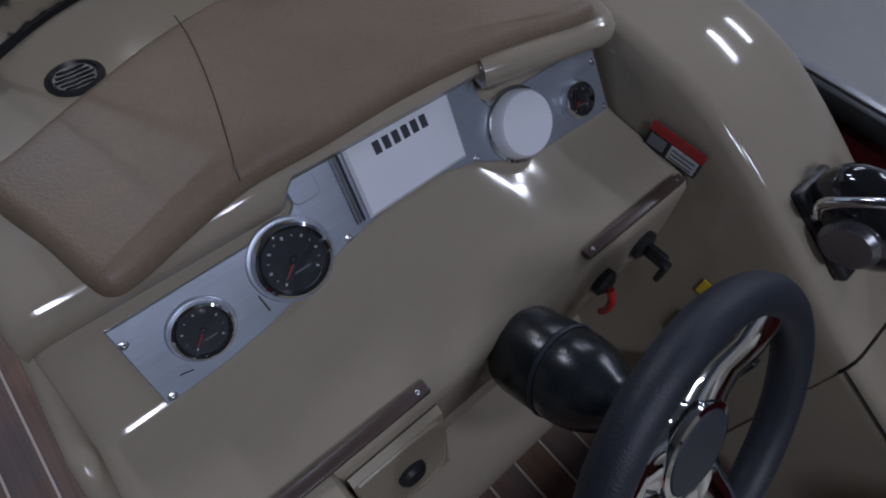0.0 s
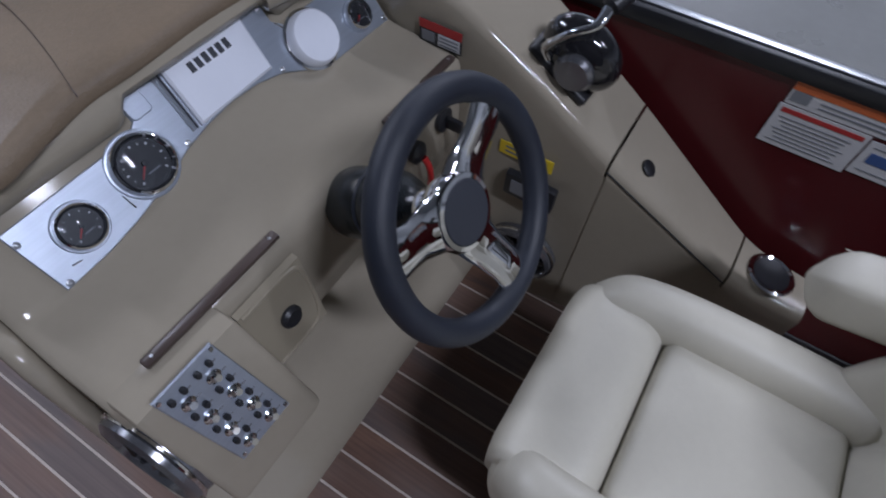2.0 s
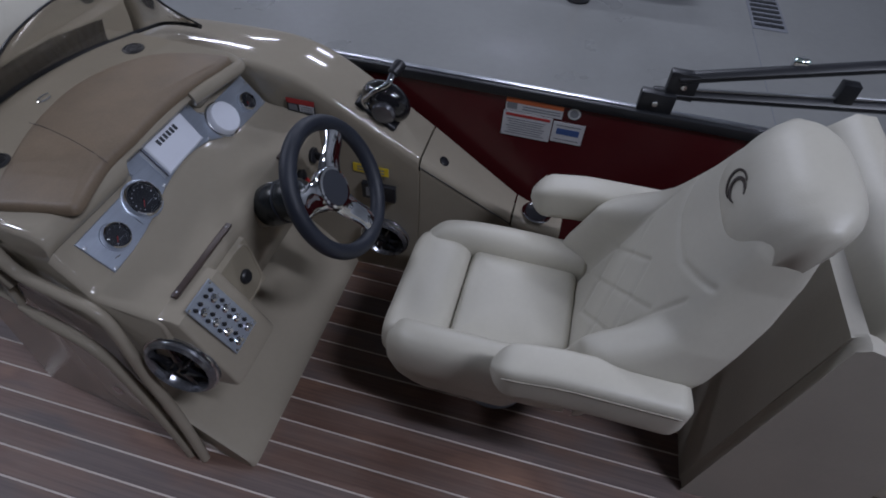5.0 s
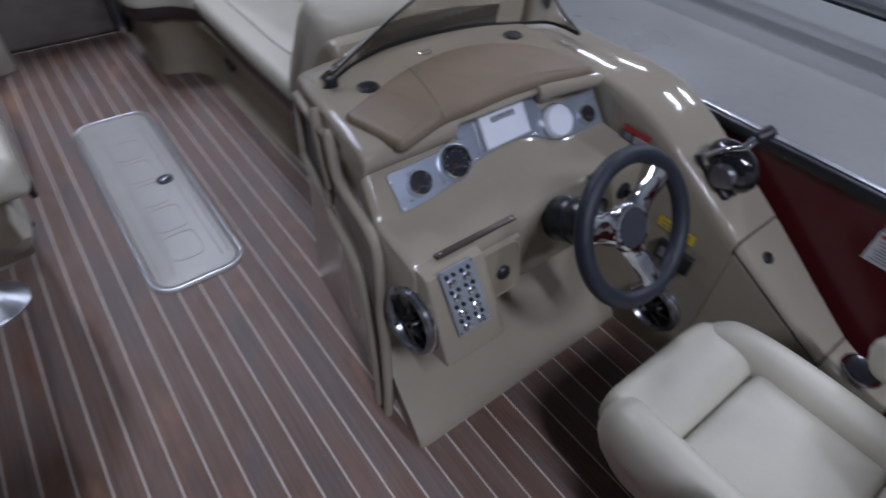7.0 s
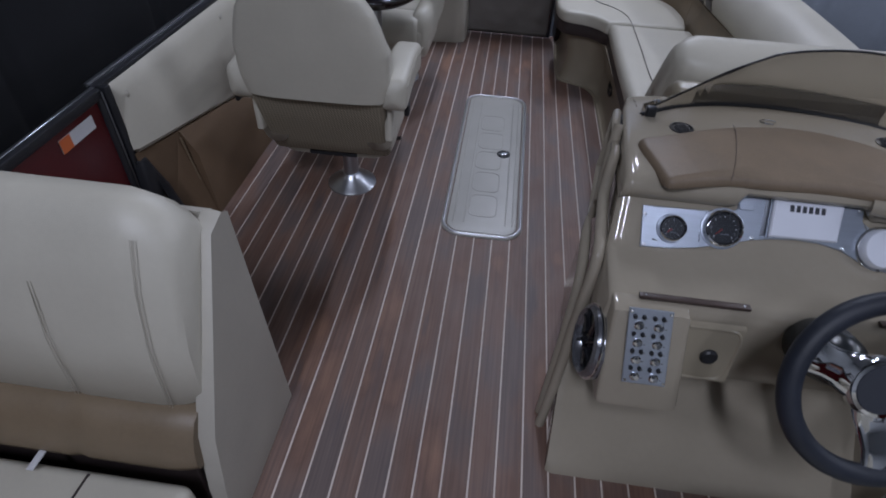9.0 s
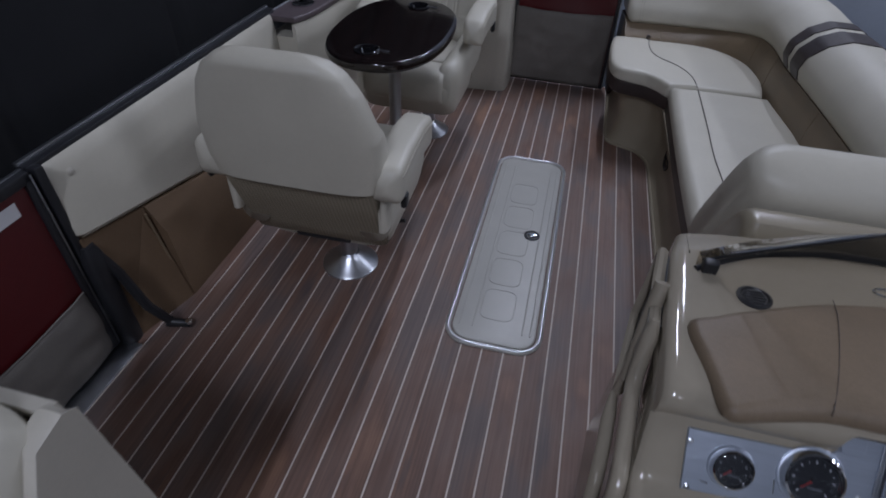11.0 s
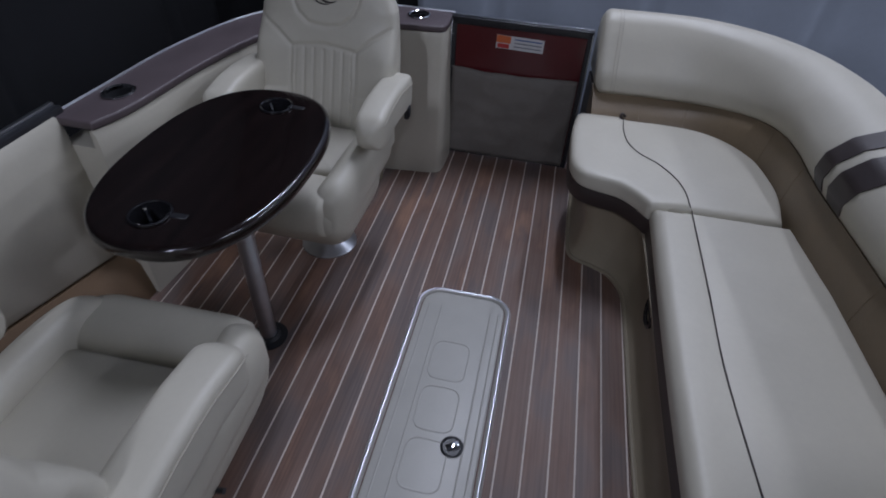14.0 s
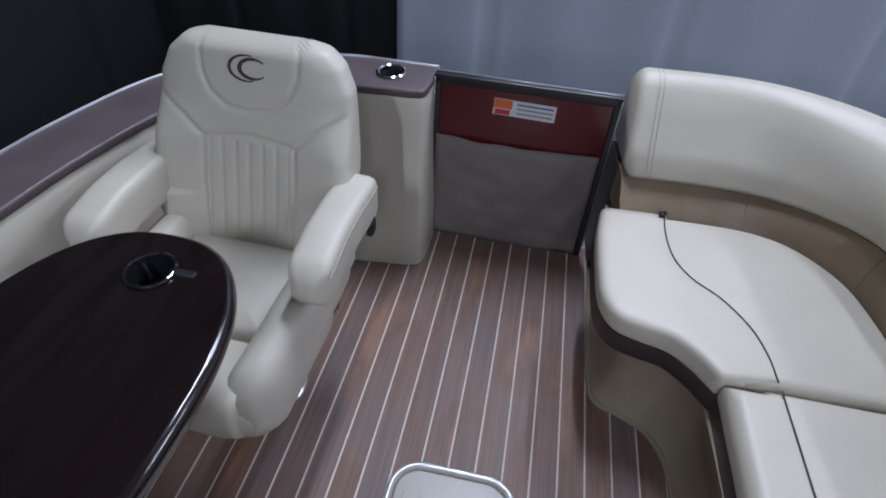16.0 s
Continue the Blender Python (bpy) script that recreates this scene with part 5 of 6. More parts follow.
def helm_chair(at, label):
    th = thing("helm_chair", at, label, "chair", "helm chairs", local=True)
    chair_foot(th)
    chair_seat(th, 0.348, 0.25, -0.2)
    for sx in (-1, 1):
        armrest(th, sx, 0.318, 0.632, -0.44, 0.015, 0.05, 0.058, 0.0)
    half = [(0.40, 0.24), (0.46, 0.275), (0.55, 0.298), (0.70, 0.298), (0.78, 0.272), (0.86, 0.235), (0.93, 0.205), (1.0, 0.185), (1.05, 0.16), (1.09, 0.11)]
    behind = [(0.40, -0.335), (0.50, -0.39), (0.62, -0.445), (0.74, -0.498), (0.85, -0.545), (0.94, -0.565), (1.02, -0.565), (1.09, -0.555)]
    seams = [[(0.15, 0.44), (0.155, 0.66), (0.185, 0.84)], [(0.0, 0.49), (0.152, 0.62)], [(0.0, 0.62), (0.152, 0.75)], [(0.152, 0.49), (0.0, 0.62)], [(0.152, 0.62), (0.0, 0.75)], [(0.0, 0.845), (0.08, 0.85), (0.19, 0.90)]]
    rings = []
    k = 110
    for j in range(k + 1):
        z = lerp(0.40, 1.09, j / k)
        v = (z - 0.40) / 0.75
        w = table_at(half, z)
        front, rear = -0.160 - 0.315 * v, table_at(behind, z)
        if v > 0.87:
            mid, e = (front + rear) / 2, max(0.1, 1 - ((v - 0.87) / 0.05) ** 2.4)
            front, rear = mid + (front - mid) * e, mid + (rear - mid) * e
        ring = []
        for u, dep in SAMPLES:
            x = w * u
            y = (front + rear) / 2 + (front - rear) / 2 * dep
            if dep > 0:
                g = 0.0
                for pts in seams:
                    d = min(seg_dist(x, z, pts), seg_dist(-x, z, pts))
                    g += 0.0055 * math.exp(-(d / 0.0055) ** 2)
                wing = ease(0.155, 0.235, abs(x)) * (1 - ease(0.67, 0.80, z)) * ease(0.40, 0.50, z)
                y += (0.12 * wing - g) * dep ** 0.55
            ring.append((x, y, z))
        rings.append(ring)
    part("backrest", loft(rings), CREAM, th, "tall quilted cream back with winged sides", sharp=180)
    hr = []
    for q in range(29):
        x = -0.186 + 0.372 * q / 28
        e = max(0.12, 1 - (abs(q - 14) / 14) ** 3.2) ** 0.55
        ring = []
        for b in (2 * math.pi * w / 36 for w in range(36)):
            dy, dz = 0.098 * e * blunt(math.cos(b), 0.8), 0.104 * (0.55 + 0.45 * e) * blunt(math.sin(b), 0.8)
            dent = 0.004 * math.exp(-((abs(x) - 0.125) / 0.006) ** 2) * (1 if math.sin(b) > -0.2 else 0)
            ring.append((x, -0.500 + dy - 0.33 * dz, 1.022 + dz - dent))
        hr.append(ring)
    part("headrest", loft(hr), CREAM, th, "thick cream headrest cushion", sharp=180)
    part("headrest_mark", crescent(frame_at((0.0, -0.500 + 0.098, 1.022), (-1, 0, 0), (0, -0.33, 1)) @ pose(0, 0, 0.001), 0.045), LOGO, th, "dark brown crescent mark")
    sk = []
    for q in range(25):
        x = -0.225 + 0.45 * q / 24
        b = -0.305 - 0.02 * (1 - (x / 0.225) ** 2) + 0.05 * max(0.0, abs(x) - 0.18) / 0.045
        sk.append([(x, b + 0.012, 0.30), (x, b - 0.004, 0.315), (x, b - 0.022, 0.45), (x, b - 0.025, 0.515), (x, b - 0.012, 0.52), (x, -0.235, 0.515), (x, -0.235, 0.30)])
    part("back_skirt", loft(sk), CREAM, th, sharp=60)
    return th


def passenger_chair(at, turn, label, slide, top, lean, size, boxy=0.0):
    th = thing("passenger_chair", at, label, "chair", "passenger chairs", turn=turn, local=True)
    ROOTS[th] = Matrix.Diagonal((1, 1, size[2], 1))
    chair_foot(th)
    ROOTS[th] = Matrix.Translation((slide[0], slide[1], 0)) @ Matrix.Diagonal((*size, 1))
    chair_seat(th, 0.432 - 0.042 * boxy, 0.252, -0.15)
    for sx in (-1, 1):
        arm = armrest(th, sx, 0.278, 0.62 - 0.012 * boxy, -0.245, 0.215 - 0.06 * boxy, 0.052, 0.058, 0.014)
        part("armrest_bracket", rbox((0.02, 0.04, 0.05), (sx * 0.323, -0.17, 0.535), 0.009, 3), BLACK, arm, "black recline lever")
        part("arm_support", loft([[(sx * (0.252 + 0.016 * blunt(math.cos(b), 0.6)), -0.15 + 0.045 * blunt(math.sin(b), 0.6), z) for b in (2 * math.pi * w / 20 for w in range(20))] for z in (0.40, 0.50, 0.58)]), CREAM, th, sharp=60)
    # the back: front sloping, rear upright with a lip over the skirt
    half = [(0.42, 0.235), (0.50, 0.25), (0.59, 0.262), (0.65, 0.272), (top - 0.24, 0.27), (top - 0.16, 0.248 + 0.014 * boxy), (top - 0.10, 0.226 + 0.028 * boxy), (top - 0.05, 0.193 + 0.036 * boxy), (top - 0.018, 0.15 + 0.04 * boxy), (top, 0.09 + 0.04 * boxy)]
    seams = [[(0.118, 0.44), (0.128, 0.62), (0.125, 0.715)], [(0.0, 0.735), (0.125, 0.722), (0.18, 0.765), (0.245, 0.80)], [(0.0, top - 0.155), (0.06, top - 0.148), (0.105, top - 0.117), (0.125, top - 0.075), (0.13, top)]]
    rings = []
    k = 100
    for j in range(k + 1):
        z = lerp(0.42, top, (j / k) ** 0.92)
        v = (z - 0.42) / (top - 0.42)
        w = table_at(half, z)
        front = -0.075 - lean * v
        rear = -0.252 - (lean - 0.075) * v if z > 0.582 else -0.16
        if v > 0.93:
            q = (v - 0.93) / 0.07
            mid = (front + rear) / 2
            e = max(0.05, 1 - q ** 2.6)
            front, rear = mid + (front - mid) * e, mid + (rear - mid) * e
        ring = []
        for u, dep in SAMPLES:
            x = w * u
            y = (front + rear) / 2 + (front - rear) / 2 * dep
            if dep > 0:
                g = 0.0
                for pts in seams:
                    d = min(seg_dist(x, z, pts), seg_dist(-x, z, pts))
                    g += 0.0065 * math.exp(-(d / 0.0055) ** 2)
                if abs(x) < 0.112 and 0.45 < z < 0.722:
                    q = (x / 0.112 + 1) * 3
                    g += 0.005 * math.exp(-((q - round(q)) / 0.12) ** 2) * ease(0.45, 0.5, z)
                y += (0.045 * abs(x / 0.26) ** 3 * (1 - ease(0.70, 0.82, z)) - g) * dep ** 0.55
            ring.append((x, y, z))
        rings.append(ring)
    part("backrest", loft(rings), CREAM, th, "cream back with stitched channels", sharp=70)
    part("back_mark", crescent(frame_at((0, -0.075 - lean * (1 - 0.06 / (top - 0.42)), top - 0.06), (-1, 0, 0), (0, -lean * 1.8, 1)) @ pose(0, 0, 0.001), 0.047), LOGO, th, "dark brown crescent mark")
    sk = []
    for z, y1, w, r in ((0.272, -0.105, 0.228, 0.06), (0.280, -0.118, 0.240, 0.065), (0.34, -0.142, 0.246, 0.07), (0.43, -0.182, 0.25, 0.07), (0.45, -0.19, 0.25, 0.07), (0.58, -0.243, 0.252, 0.06), (0.59, -0.243, 0.25, 0.05)):
        sk.append([(x, y, z) for x, y in roundrect(-w, y1, w, -0.165, 0.03, 7)] if z > 0.43 else [(x, y, z) for x, y in roundrect(-w, y1, w, -0.07, 0.03, 7)])
    part("back_skirt", loft(sk), WEAVE, th, "tan woven-look lower back panel", sharp=60)
    for z in (0.60, 0.607):
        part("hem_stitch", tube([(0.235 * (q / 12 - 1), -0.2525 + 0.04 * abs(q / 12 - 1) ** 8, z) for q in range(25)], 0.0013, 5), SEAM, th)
    return th


helm_chair((0.735, -2.42, 0), "tall cream vinyl helm chair with armrests and quilted back")
passenger_chair((-0.737, -0.385, 0), 1, "cream vinyl swivel chair with a tan skirt, facing the bow", (-0.028, -0.068), 1.00, 0.135, (1.075, 1.02, 1.05))
passenger_chair((-0.72, 0.85, 0), 179, "cream vinyl swivel chair with channelled back by the bow", (0.032, -0.012), 0.945, 0.185, (1.035, 1.07, 1.085), 1.0)

# ---------- table ----------
region(1.02, 0.043, 1.05, -0.01, 1.065)
tb = thing("table", (-0.735, 0.25, 0), "oval dark brown glossy table on a metal post", "table")
t_out = superellipse(-0.752, 0.257, 0.245, 0.385, 2.4, 84)
HOLES = ((-0.728, 0.53, 0.043), (-0.772, -0.018, 0.043))
part("tabletop", holed(t_out, HOLES, 0.708, 0.75, 0.016, 5), TABLE, tb, "dark brown polished wood-look top", sharp=50)
for x, y, r in HOLES:
    part("cup_well", lathe([(r * 1.12, 0.001), (r * 1.1, 0.004), (r * 0.97, 0.003), (r * 0.9, -0.045), (0, -0.047)], 32, Matrix.Translation((x, y, 0.75)), False), GLOSS, tb, "glossy black cup well")
    part("well_ring", tube([(x + r * 1.06 * math.cos(b), y + r * 1.06 * math.sin(b), 0.7535) for b in (2 * math.pi * q / 36 for q in range(36))], 0.003, 8, True), GLOSS, tb)
    for a in (0.4, 2.5, 4.6):
        part("well_rib", tube([(x + r * 0.9 * math.cos(a), y + r * 0.9 * math.sin(a), 0.745), (x + r * 0.5 * math.cos(a), y + r * 0.5 * math.sin(a), 0.715)], 0.005, 6), CHROME, tb)
    part("handle_slot", rbox((0.05, 0.016, 0.004), (x + 0.06, y + 0.01, 0.7505), 0.0018, 1, None), BLACK, tb)
part("post", lathe([(0.03, 0.01), (0.03, 0.04), (0.0275, 0.05), (0.0275, 0.70), (0.05, 0.705), (0, 0.707)], 30, Matrix.Translation((-0.765, 0.28, 0))), STEEL, tb, "satin metal post")
part("floor_socket", lathe([(0, 0), (0.064, 0), (0.064, 0.005), (0.042, 0.010), (0.034, 0.022), (0.028, 0.022)], 32, Matrix.Translation((-0.765, 0.28, 0))), BLACK, tb, "black floor socket")
part("under_plate", lathe([(0, 0.69), (0.09, 0.69), (0.1, 0.708), (0, 0.708)], 30, Matrix.Translation((-0.765, 0.28, 0))), BLACK, tb)

# ---------- bow lounge ----------
region(1, 0.037, 1.02, 0.0, 1.02)
lounge = thing("bow_lounge", (0.8, 0.6, 0), "cream and tan curved bow lounge on a tan moulded base", "sofa")
FLOOR_LINE = [(0.305, 1.64), (0.30, 1.35), (0.302, 1.08), (0.33, 1.005), (0.40, 0.975), (0.475, 0.935), (0.52, 0.87), (0.54, 0.78), (0.545, 0.55), (0.55, 0.10), (0.565, -0.30), (0.57, -0.45)]
fl = spline([(x - 0.026, y - 0.012, 0) for x, y in FLOOR_LINE], 70)
rows = []
for p in fl:
    bulge = 0.02
    rows.append([(p.x, p.y, 0.0), (p.x + 0.01, p.y, 0.012), (p.x + 0.03, p.y + 0.012, 0.05), (p.x + 0.04, p.y + 0.012, 0.18), (p.x + 0.015, p.y + 0.004, 0.28), (p.x - 0.01, p.y - 0.002, 0.335), (p.x + 0.15, p.y + 0.1, 0.335), (p.x + 0.15, p.y + 0.1, 0.0)])
part("base", loft(rows), PLASTIC, lounge, "tan moulded plastic base panel", sharp=60)
part("base_foot", tube([(p.x + 0.004, p.y, 0.006) for p in fl], 0.009, 8), PLASTIC, lounge)
SEAT_LINE = [(0.222, 1.43), (0.207, 1.30), (0.207, 1.12), (0.218, 1.02), (0.255, 0.955), (0.32, 0.93), (0.395, 0.912), (0.455, 0.865), (0.50, 0.807)]
sl_ = spline([(x, y, 0) for x, y in SEAT_LINE], 40)
LONG_LINE = [(0.51, 0.797), (0.508, 0.5), (0.508, 0.1), (0.514, -0.30), (0.518, -0.45)]
ll_ = spline([(x, y, 0) for x, y in LONG_LINE], 24)
band = []
for p in list(sl_) + list(ll_):
    band.append([(p.x + 0.012, p.y + 0.006, 0.325), (p.x + 0.004, p.y, 0.335), (p.x + 0.004, p.y, 0.395), (p.x + 0.05, p.y + 0.02, 0.40), (p.x + 0.05, p.y + 0.02, 0.325)])
part("front_band", loft(band), DARK, lounge, "dark brown vinyl band under the cushions", sharp=60)
PIPE_A = [(0.418, 1.425), (0.412, 1.33), (0.425, 1.22), (0.468, 1.14), (0.54, 1.075), (0.598, 0.985), (0.622, 0.90), (0.628, 0.815)]
pa = spline([(x, y, 0) for x, y in PIPE_A], 36)
BACK_A = [(0.95, 0.82), (0.972, 0.95), (0.972, 1.06), (0.94, 1.22), (0.87, 1.33), (0.78, 1.40), (0.66, 1.43), (0.52, 1.432), (0.418, 1.427)]
ba = spline([(x, y, 0) for x, y in BACK_A], 40)
part("corner_pad", pillow([(p.x, p.y) for p in ba] + [(p.x + 0.06, p.y + 0.01) for p in list(sl_)[1:]], 0.395, 0.464, 0.022, 0.008, 5), CREAM, lounge, "cream corner seat cushion", sharp=180)
rr = []
sr = spline([(x, y, 0) for x, y in SEAT_LINE], len(pa))
for k in range(len(pa)):
    A, B = Vector((sr[k].x, sr[k].y)), Vector((pa[k].x + 0.022, pa[k].y + 0.015))
    mid, half = (A + B) / 2, (B - A) / 2
    e = min(1.0, 0.86 + 0.07 * k, 0.9 + 0.05 * (len(pa) - 1 - k))
    ring = []
    for b in (2 * math.pi * w / 40 for w in range(40)):
        q = mid + half * blunt(math.cos(b), 0.32)
        ring.append((q.x, q.y, 0.4265 + 0.0415 * e * blunt(math.sin(b), 0.5)))
    rr.append(ring)
part("corner_front_roll", loft(rr), CREAM, lounge, "rounded cream front roll", sharp=180)
part("long_pad", pillow([(0.606, 0.80)] + [(0.607, 0.4), (0.606, 0.1), (0.636, -0.30), (0.646, -0.46), (1.07, -0.46), (1.045, 0.03), (1.015, 0.48), (0.972, 0.80)], 0.395, 0.462, 0.022, 0.008, 5, 0.007), CREAM, lounge, "long cream seat cushion", sharp=60)
lp = [(p.x, p.y) for p in ll_]
part("long_front_roll", pillow(lp + [(0.70, -0.45), (0.69, -0.30), (0.66, 0.1), (0.661, 0.4), (0.66, 0.797)], 0.385, 0.468, 0.04, 0.02, 6), CREAM, lounge, "rounded cream front roll", sharp=60)
part("piping", tube([(p.x + 0.008, p.y + 0.006, 0.4655) for p in pa], 0.0022, 6), DARK, lounge, "thin dark brown piping")
part("piping", tube(spline([(0.637, 0.797, 0.4665), (0.638, 0.4, 0.4665), (0.637, 0.1, 0.4665), (0.667, -0.30, 0.4665), (0.677, -0.45, 0.4665)], 24), 0.0022, 6), DARK, lounge)
part("pull_tab", tube(spline([(0.424, 1.43, 0.455), (0.408, 1.425, 0.475), (0.416, 1.43, 0.483), (0.43, 1.435, 0.47)], 12), 0.006, 6), DARK, lounge, "dark strap loop")

# back of the lounge, swept round the corner
LINE = [(0.29, 1.43), (0.42, 1.44), (0.56, 1.445), (0.68, 1.435), (0.80, 1.385), (0.90, 1.295), (0.96, 1.18), (0.982, 1.05), (0.985, 0.83), (1.018, 0.48), (1.05, 0.05), (1.065, -0.35), (1.07, -0.55)]
bl_ = spline([(x, y, 0) for x, y in LINE], 110)


def back_ring(profile_bow, profile_side, i, grow=0.0):
    """The outline of the lounge back at one place along its line."""
    p = bl_[i]
    q = bl_[min(i + 1, len(bl_) - 1)] - bl_[max(i - 1, 0)]
    d = Vector((q.x, q.y, 0)).normalized()
    out = Vector((-d.y, d.x, 0))
    k = ease(0.18, 0.52, i / (len(bl_) - 1))
    return [(p.x + out.x * (lerp(a[0], b[0], k) - grow), p.y + out.y * (lerp(a[0], b[0], k) - grow), lerp(a[1], b[1], k)) for a, b in zip(profile_bow, profile_side)]


def swept(profile_bow, profile_side, i0, i1, endcap=True):
    rows = []
    for i in range(i0, i1 + 1):
        p = bl_[i]
        q = bl_[min(i + 1, len(bl_) - 1)] - bl_[max(i - 1, 0)]
        d = Vector((q.x, q.y, 0)).normalized()
        out = Vector((-d.y, d.x, 0))
        k = ease(0.18, 0.52, i / (len(bl_) - 1))
        e = 1.0
        if endcap and (i - i0 < 3):
            e = (0.80, 0.93, 0.985)[i - i0]
        ring = []
        pts = [(lerp(a[0], b[0], k), lerp(a[1], b[1], k)) for a, b in zip(profile_bow, profile_side)]
        cx = sum(a for a, _ in pts) / len(pts)
        cz = sum(b for _, b in pts) / len(pts)
        for o, z in pts:
            o, z = cx + (o - cx) * e, cz + (z - cz) * e
            ring.append((p.x + out.x * o, p.y + out.y * o, z))
        rows.append(ring)
    return loft(rows)


tan_bow = [(0.02, 0.38), (0.03, 0.44), (0.07, 0.460), (0.122, 0.505), (0.20, 0.52), (0.20, 0.38)]
tan_side = [(-0.01, 0.40), (-0.012, 0.46), (-0.006, 0.54), (0.006, 0.605), (0.10, 0.615), (0.10, 0.40)]
part("lower_back", swept(tan_bow, tan_side, 0, 109, False), TAN, lounge, "tan vinyl lower back band", sharp=60)
up_bow = [(0.130, 0.505), (0.108, 0.535), (0.155, 0.61), (0.21, 0.70), (0.255, 0.772), (0.30, 0.803), (0.35, 0.803), (0.395, 0.77), (0.415, 0.70), (0.415, 0.50)]
up_side = [(0.012, 0.605), (0.0, 0.625), (-0.022, 0.67), (-0.018, 0.73), (0.03, 0.79), (0.10, 0.825), (0.20, 0.825), (0.27, 0.78), (0.29, 0.70), (0.29, 0.50)]
part("upper_back", swept(up_bow, up_side, 0, 109), CREAM, lounge, "cream padded upper back", sharp=180)
part("back_shell", swept([(0.20, 0.02), (0.20, 0.50), (0.38, 0.50), (0.38, 0.02)], [(0.10, 0.02), (0.10, 0.60), (0.27, 0.60), (0.27, 0.02)], 0, 109, False), DARK, lounge, "dark shell behind the back")
for i in (14, 27, 38, 52, 68, 84):
    part("pleat_seam", tube(back_ring(tan_bow, tan_side, i, 0.0)[:4], 0.0018, 6), TAN, lounge)
for i in (5, 6):
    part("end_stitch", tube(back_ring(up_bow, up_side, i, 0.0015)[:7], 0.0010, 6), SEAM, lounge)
# dark stripes across the side back
def line_index(y):
    """Place along the lounge back's line where it passes y on the side run."""
    for k in range(len(bl_) - 1, 0, -1):
        if bl_[k].y <= y <= bl_[k - 1].y:
            return k - (y - bl_[k].y) / max(1e-6, bl_[k - 1].y - bl_[k].y)
    return 60.0


def back_point(a, y, lift):
    """A point of the upper back: place a along its outline, at y along the side, lifted off the surface."""
    f = line_index(y)
    k0 = int(f)
    r0, r1 = back_ring(up_bow, up_side, k0), back_ring(up_bow, up_side, min(k0 + 1, len(bl_) - 1))
    ring = [Vector(p).lerp(Vector(q), f - k0) for p, q in zip(r0, r1)]
    mid = sum(ring, Vector()) / len(ring)
    j = int(a)
    p = ring[j].lerp(ring[min(j + 1, 9)], a - j)
    return p + (p - mid).normalized() * lift


for ya, yb, w in ((0.82, 0.76, 0.046), (0.705, 0.59, 0.070)):
    rows = []
    for k in range(25):
        t = k / 24
        a, y, hw = lerp(0.6, 6.4, t), lerp(ya, yb, t ** 1.4), w * lerp(0.6, 1.0, t)
        top = [back_point(a, y + hw * q, 0.0045) for q in (-1, -0.5, 0, 0.5, 1)]
        low = [back_point(a, y + hw * q, -0.012) for q in (1, 0.5, 0, -0.5, -1)]
        rows.append(top + low)
    part("dark_stripe", loft(rows), DARK, lounge, "dark brown vinyl accent stripe", sharp=50)
# backrest across the rear end of the lounge
er = []
for k in range(27):
    x = 0.474 + 0.85 * k / 26
    e = min(1.0, math.sin(math.pi / 2 * min(1.0, (k + 0.5) / 3.0))) ** 0.5
    A, B, N = Vector((-0.455, 0.49)), Vector((-0.70, 0.905)), Vector((0.86, 0.51))
    mid, half = (A + B) / 2, (B - A) / 2
    ring = []
    for b in (2 * math.pi * w / 36 for w in range(36)):
        q = mid + half * 1.08 * (0.86 + 0.14 * e) * math.copysign(abs(math.sin(b)) ** 0.55, math.sin(b)) + N * 0.105 * e * math.copysign(abs(math.cos(b)) ** 0.6, math.cos(b))
        ring.append((x, q.x, q.y))
    er.append(ring)
part("end_back", loft(er), CREAM, lounge, "cream padded reclined back across the rear end", sharp=180)
rows = []
for x, e in ((0.452, 0.03), (0.456, 0.012), (0.466, 0.003), (0.48, 0.0), (1.30, 0.0)):
    rows.append([(x, -0.50 - e, 0.0), (x, -0.50 - e, 0.455 - e), (x, -0.545, 0.50 - e), (x, -0.79, 0.835 - e), (x, -0.815, 0.858 - e), (x, -0.845, 0.866 - e), (x, -0.875 + e, 0.858 - e), (x, -0.89 + e, 0.83 - e), (x, -0.89 + e, 0.0)])
part("end_shell", loft(rows), GEL_MATT, lounge, "tan moulded shell behind the rear cushion")
sp1 = thing("floor_speaker", (0.545, 0.52, 0.2), "small black oval speaker in the lounge base", "speaker")
smm = frame_at((0.562, 0.55, 0.2), (0, -1, 0), (0.05, 0, 1))
part("ring", lathe([(0.06, -0.01), (0.062, 0.008), (0.052, 0.014), (0.046, 0.008)], 32, smm, False), BLACK, sp1)
part("cone", lathe([(0.05, 0.006), (0.02, -0.004), (0, -0.002)], 28, smm, False), BLACK, sp1)
for k in range(3):
    part("grille_bar", rbox((0.1 - 0.02 * abs(k - 1), 0.006, 0.004), (0, 0.026 * (k - 1), 0.011), 0.0015, 1, smm), BLACK, sp1)

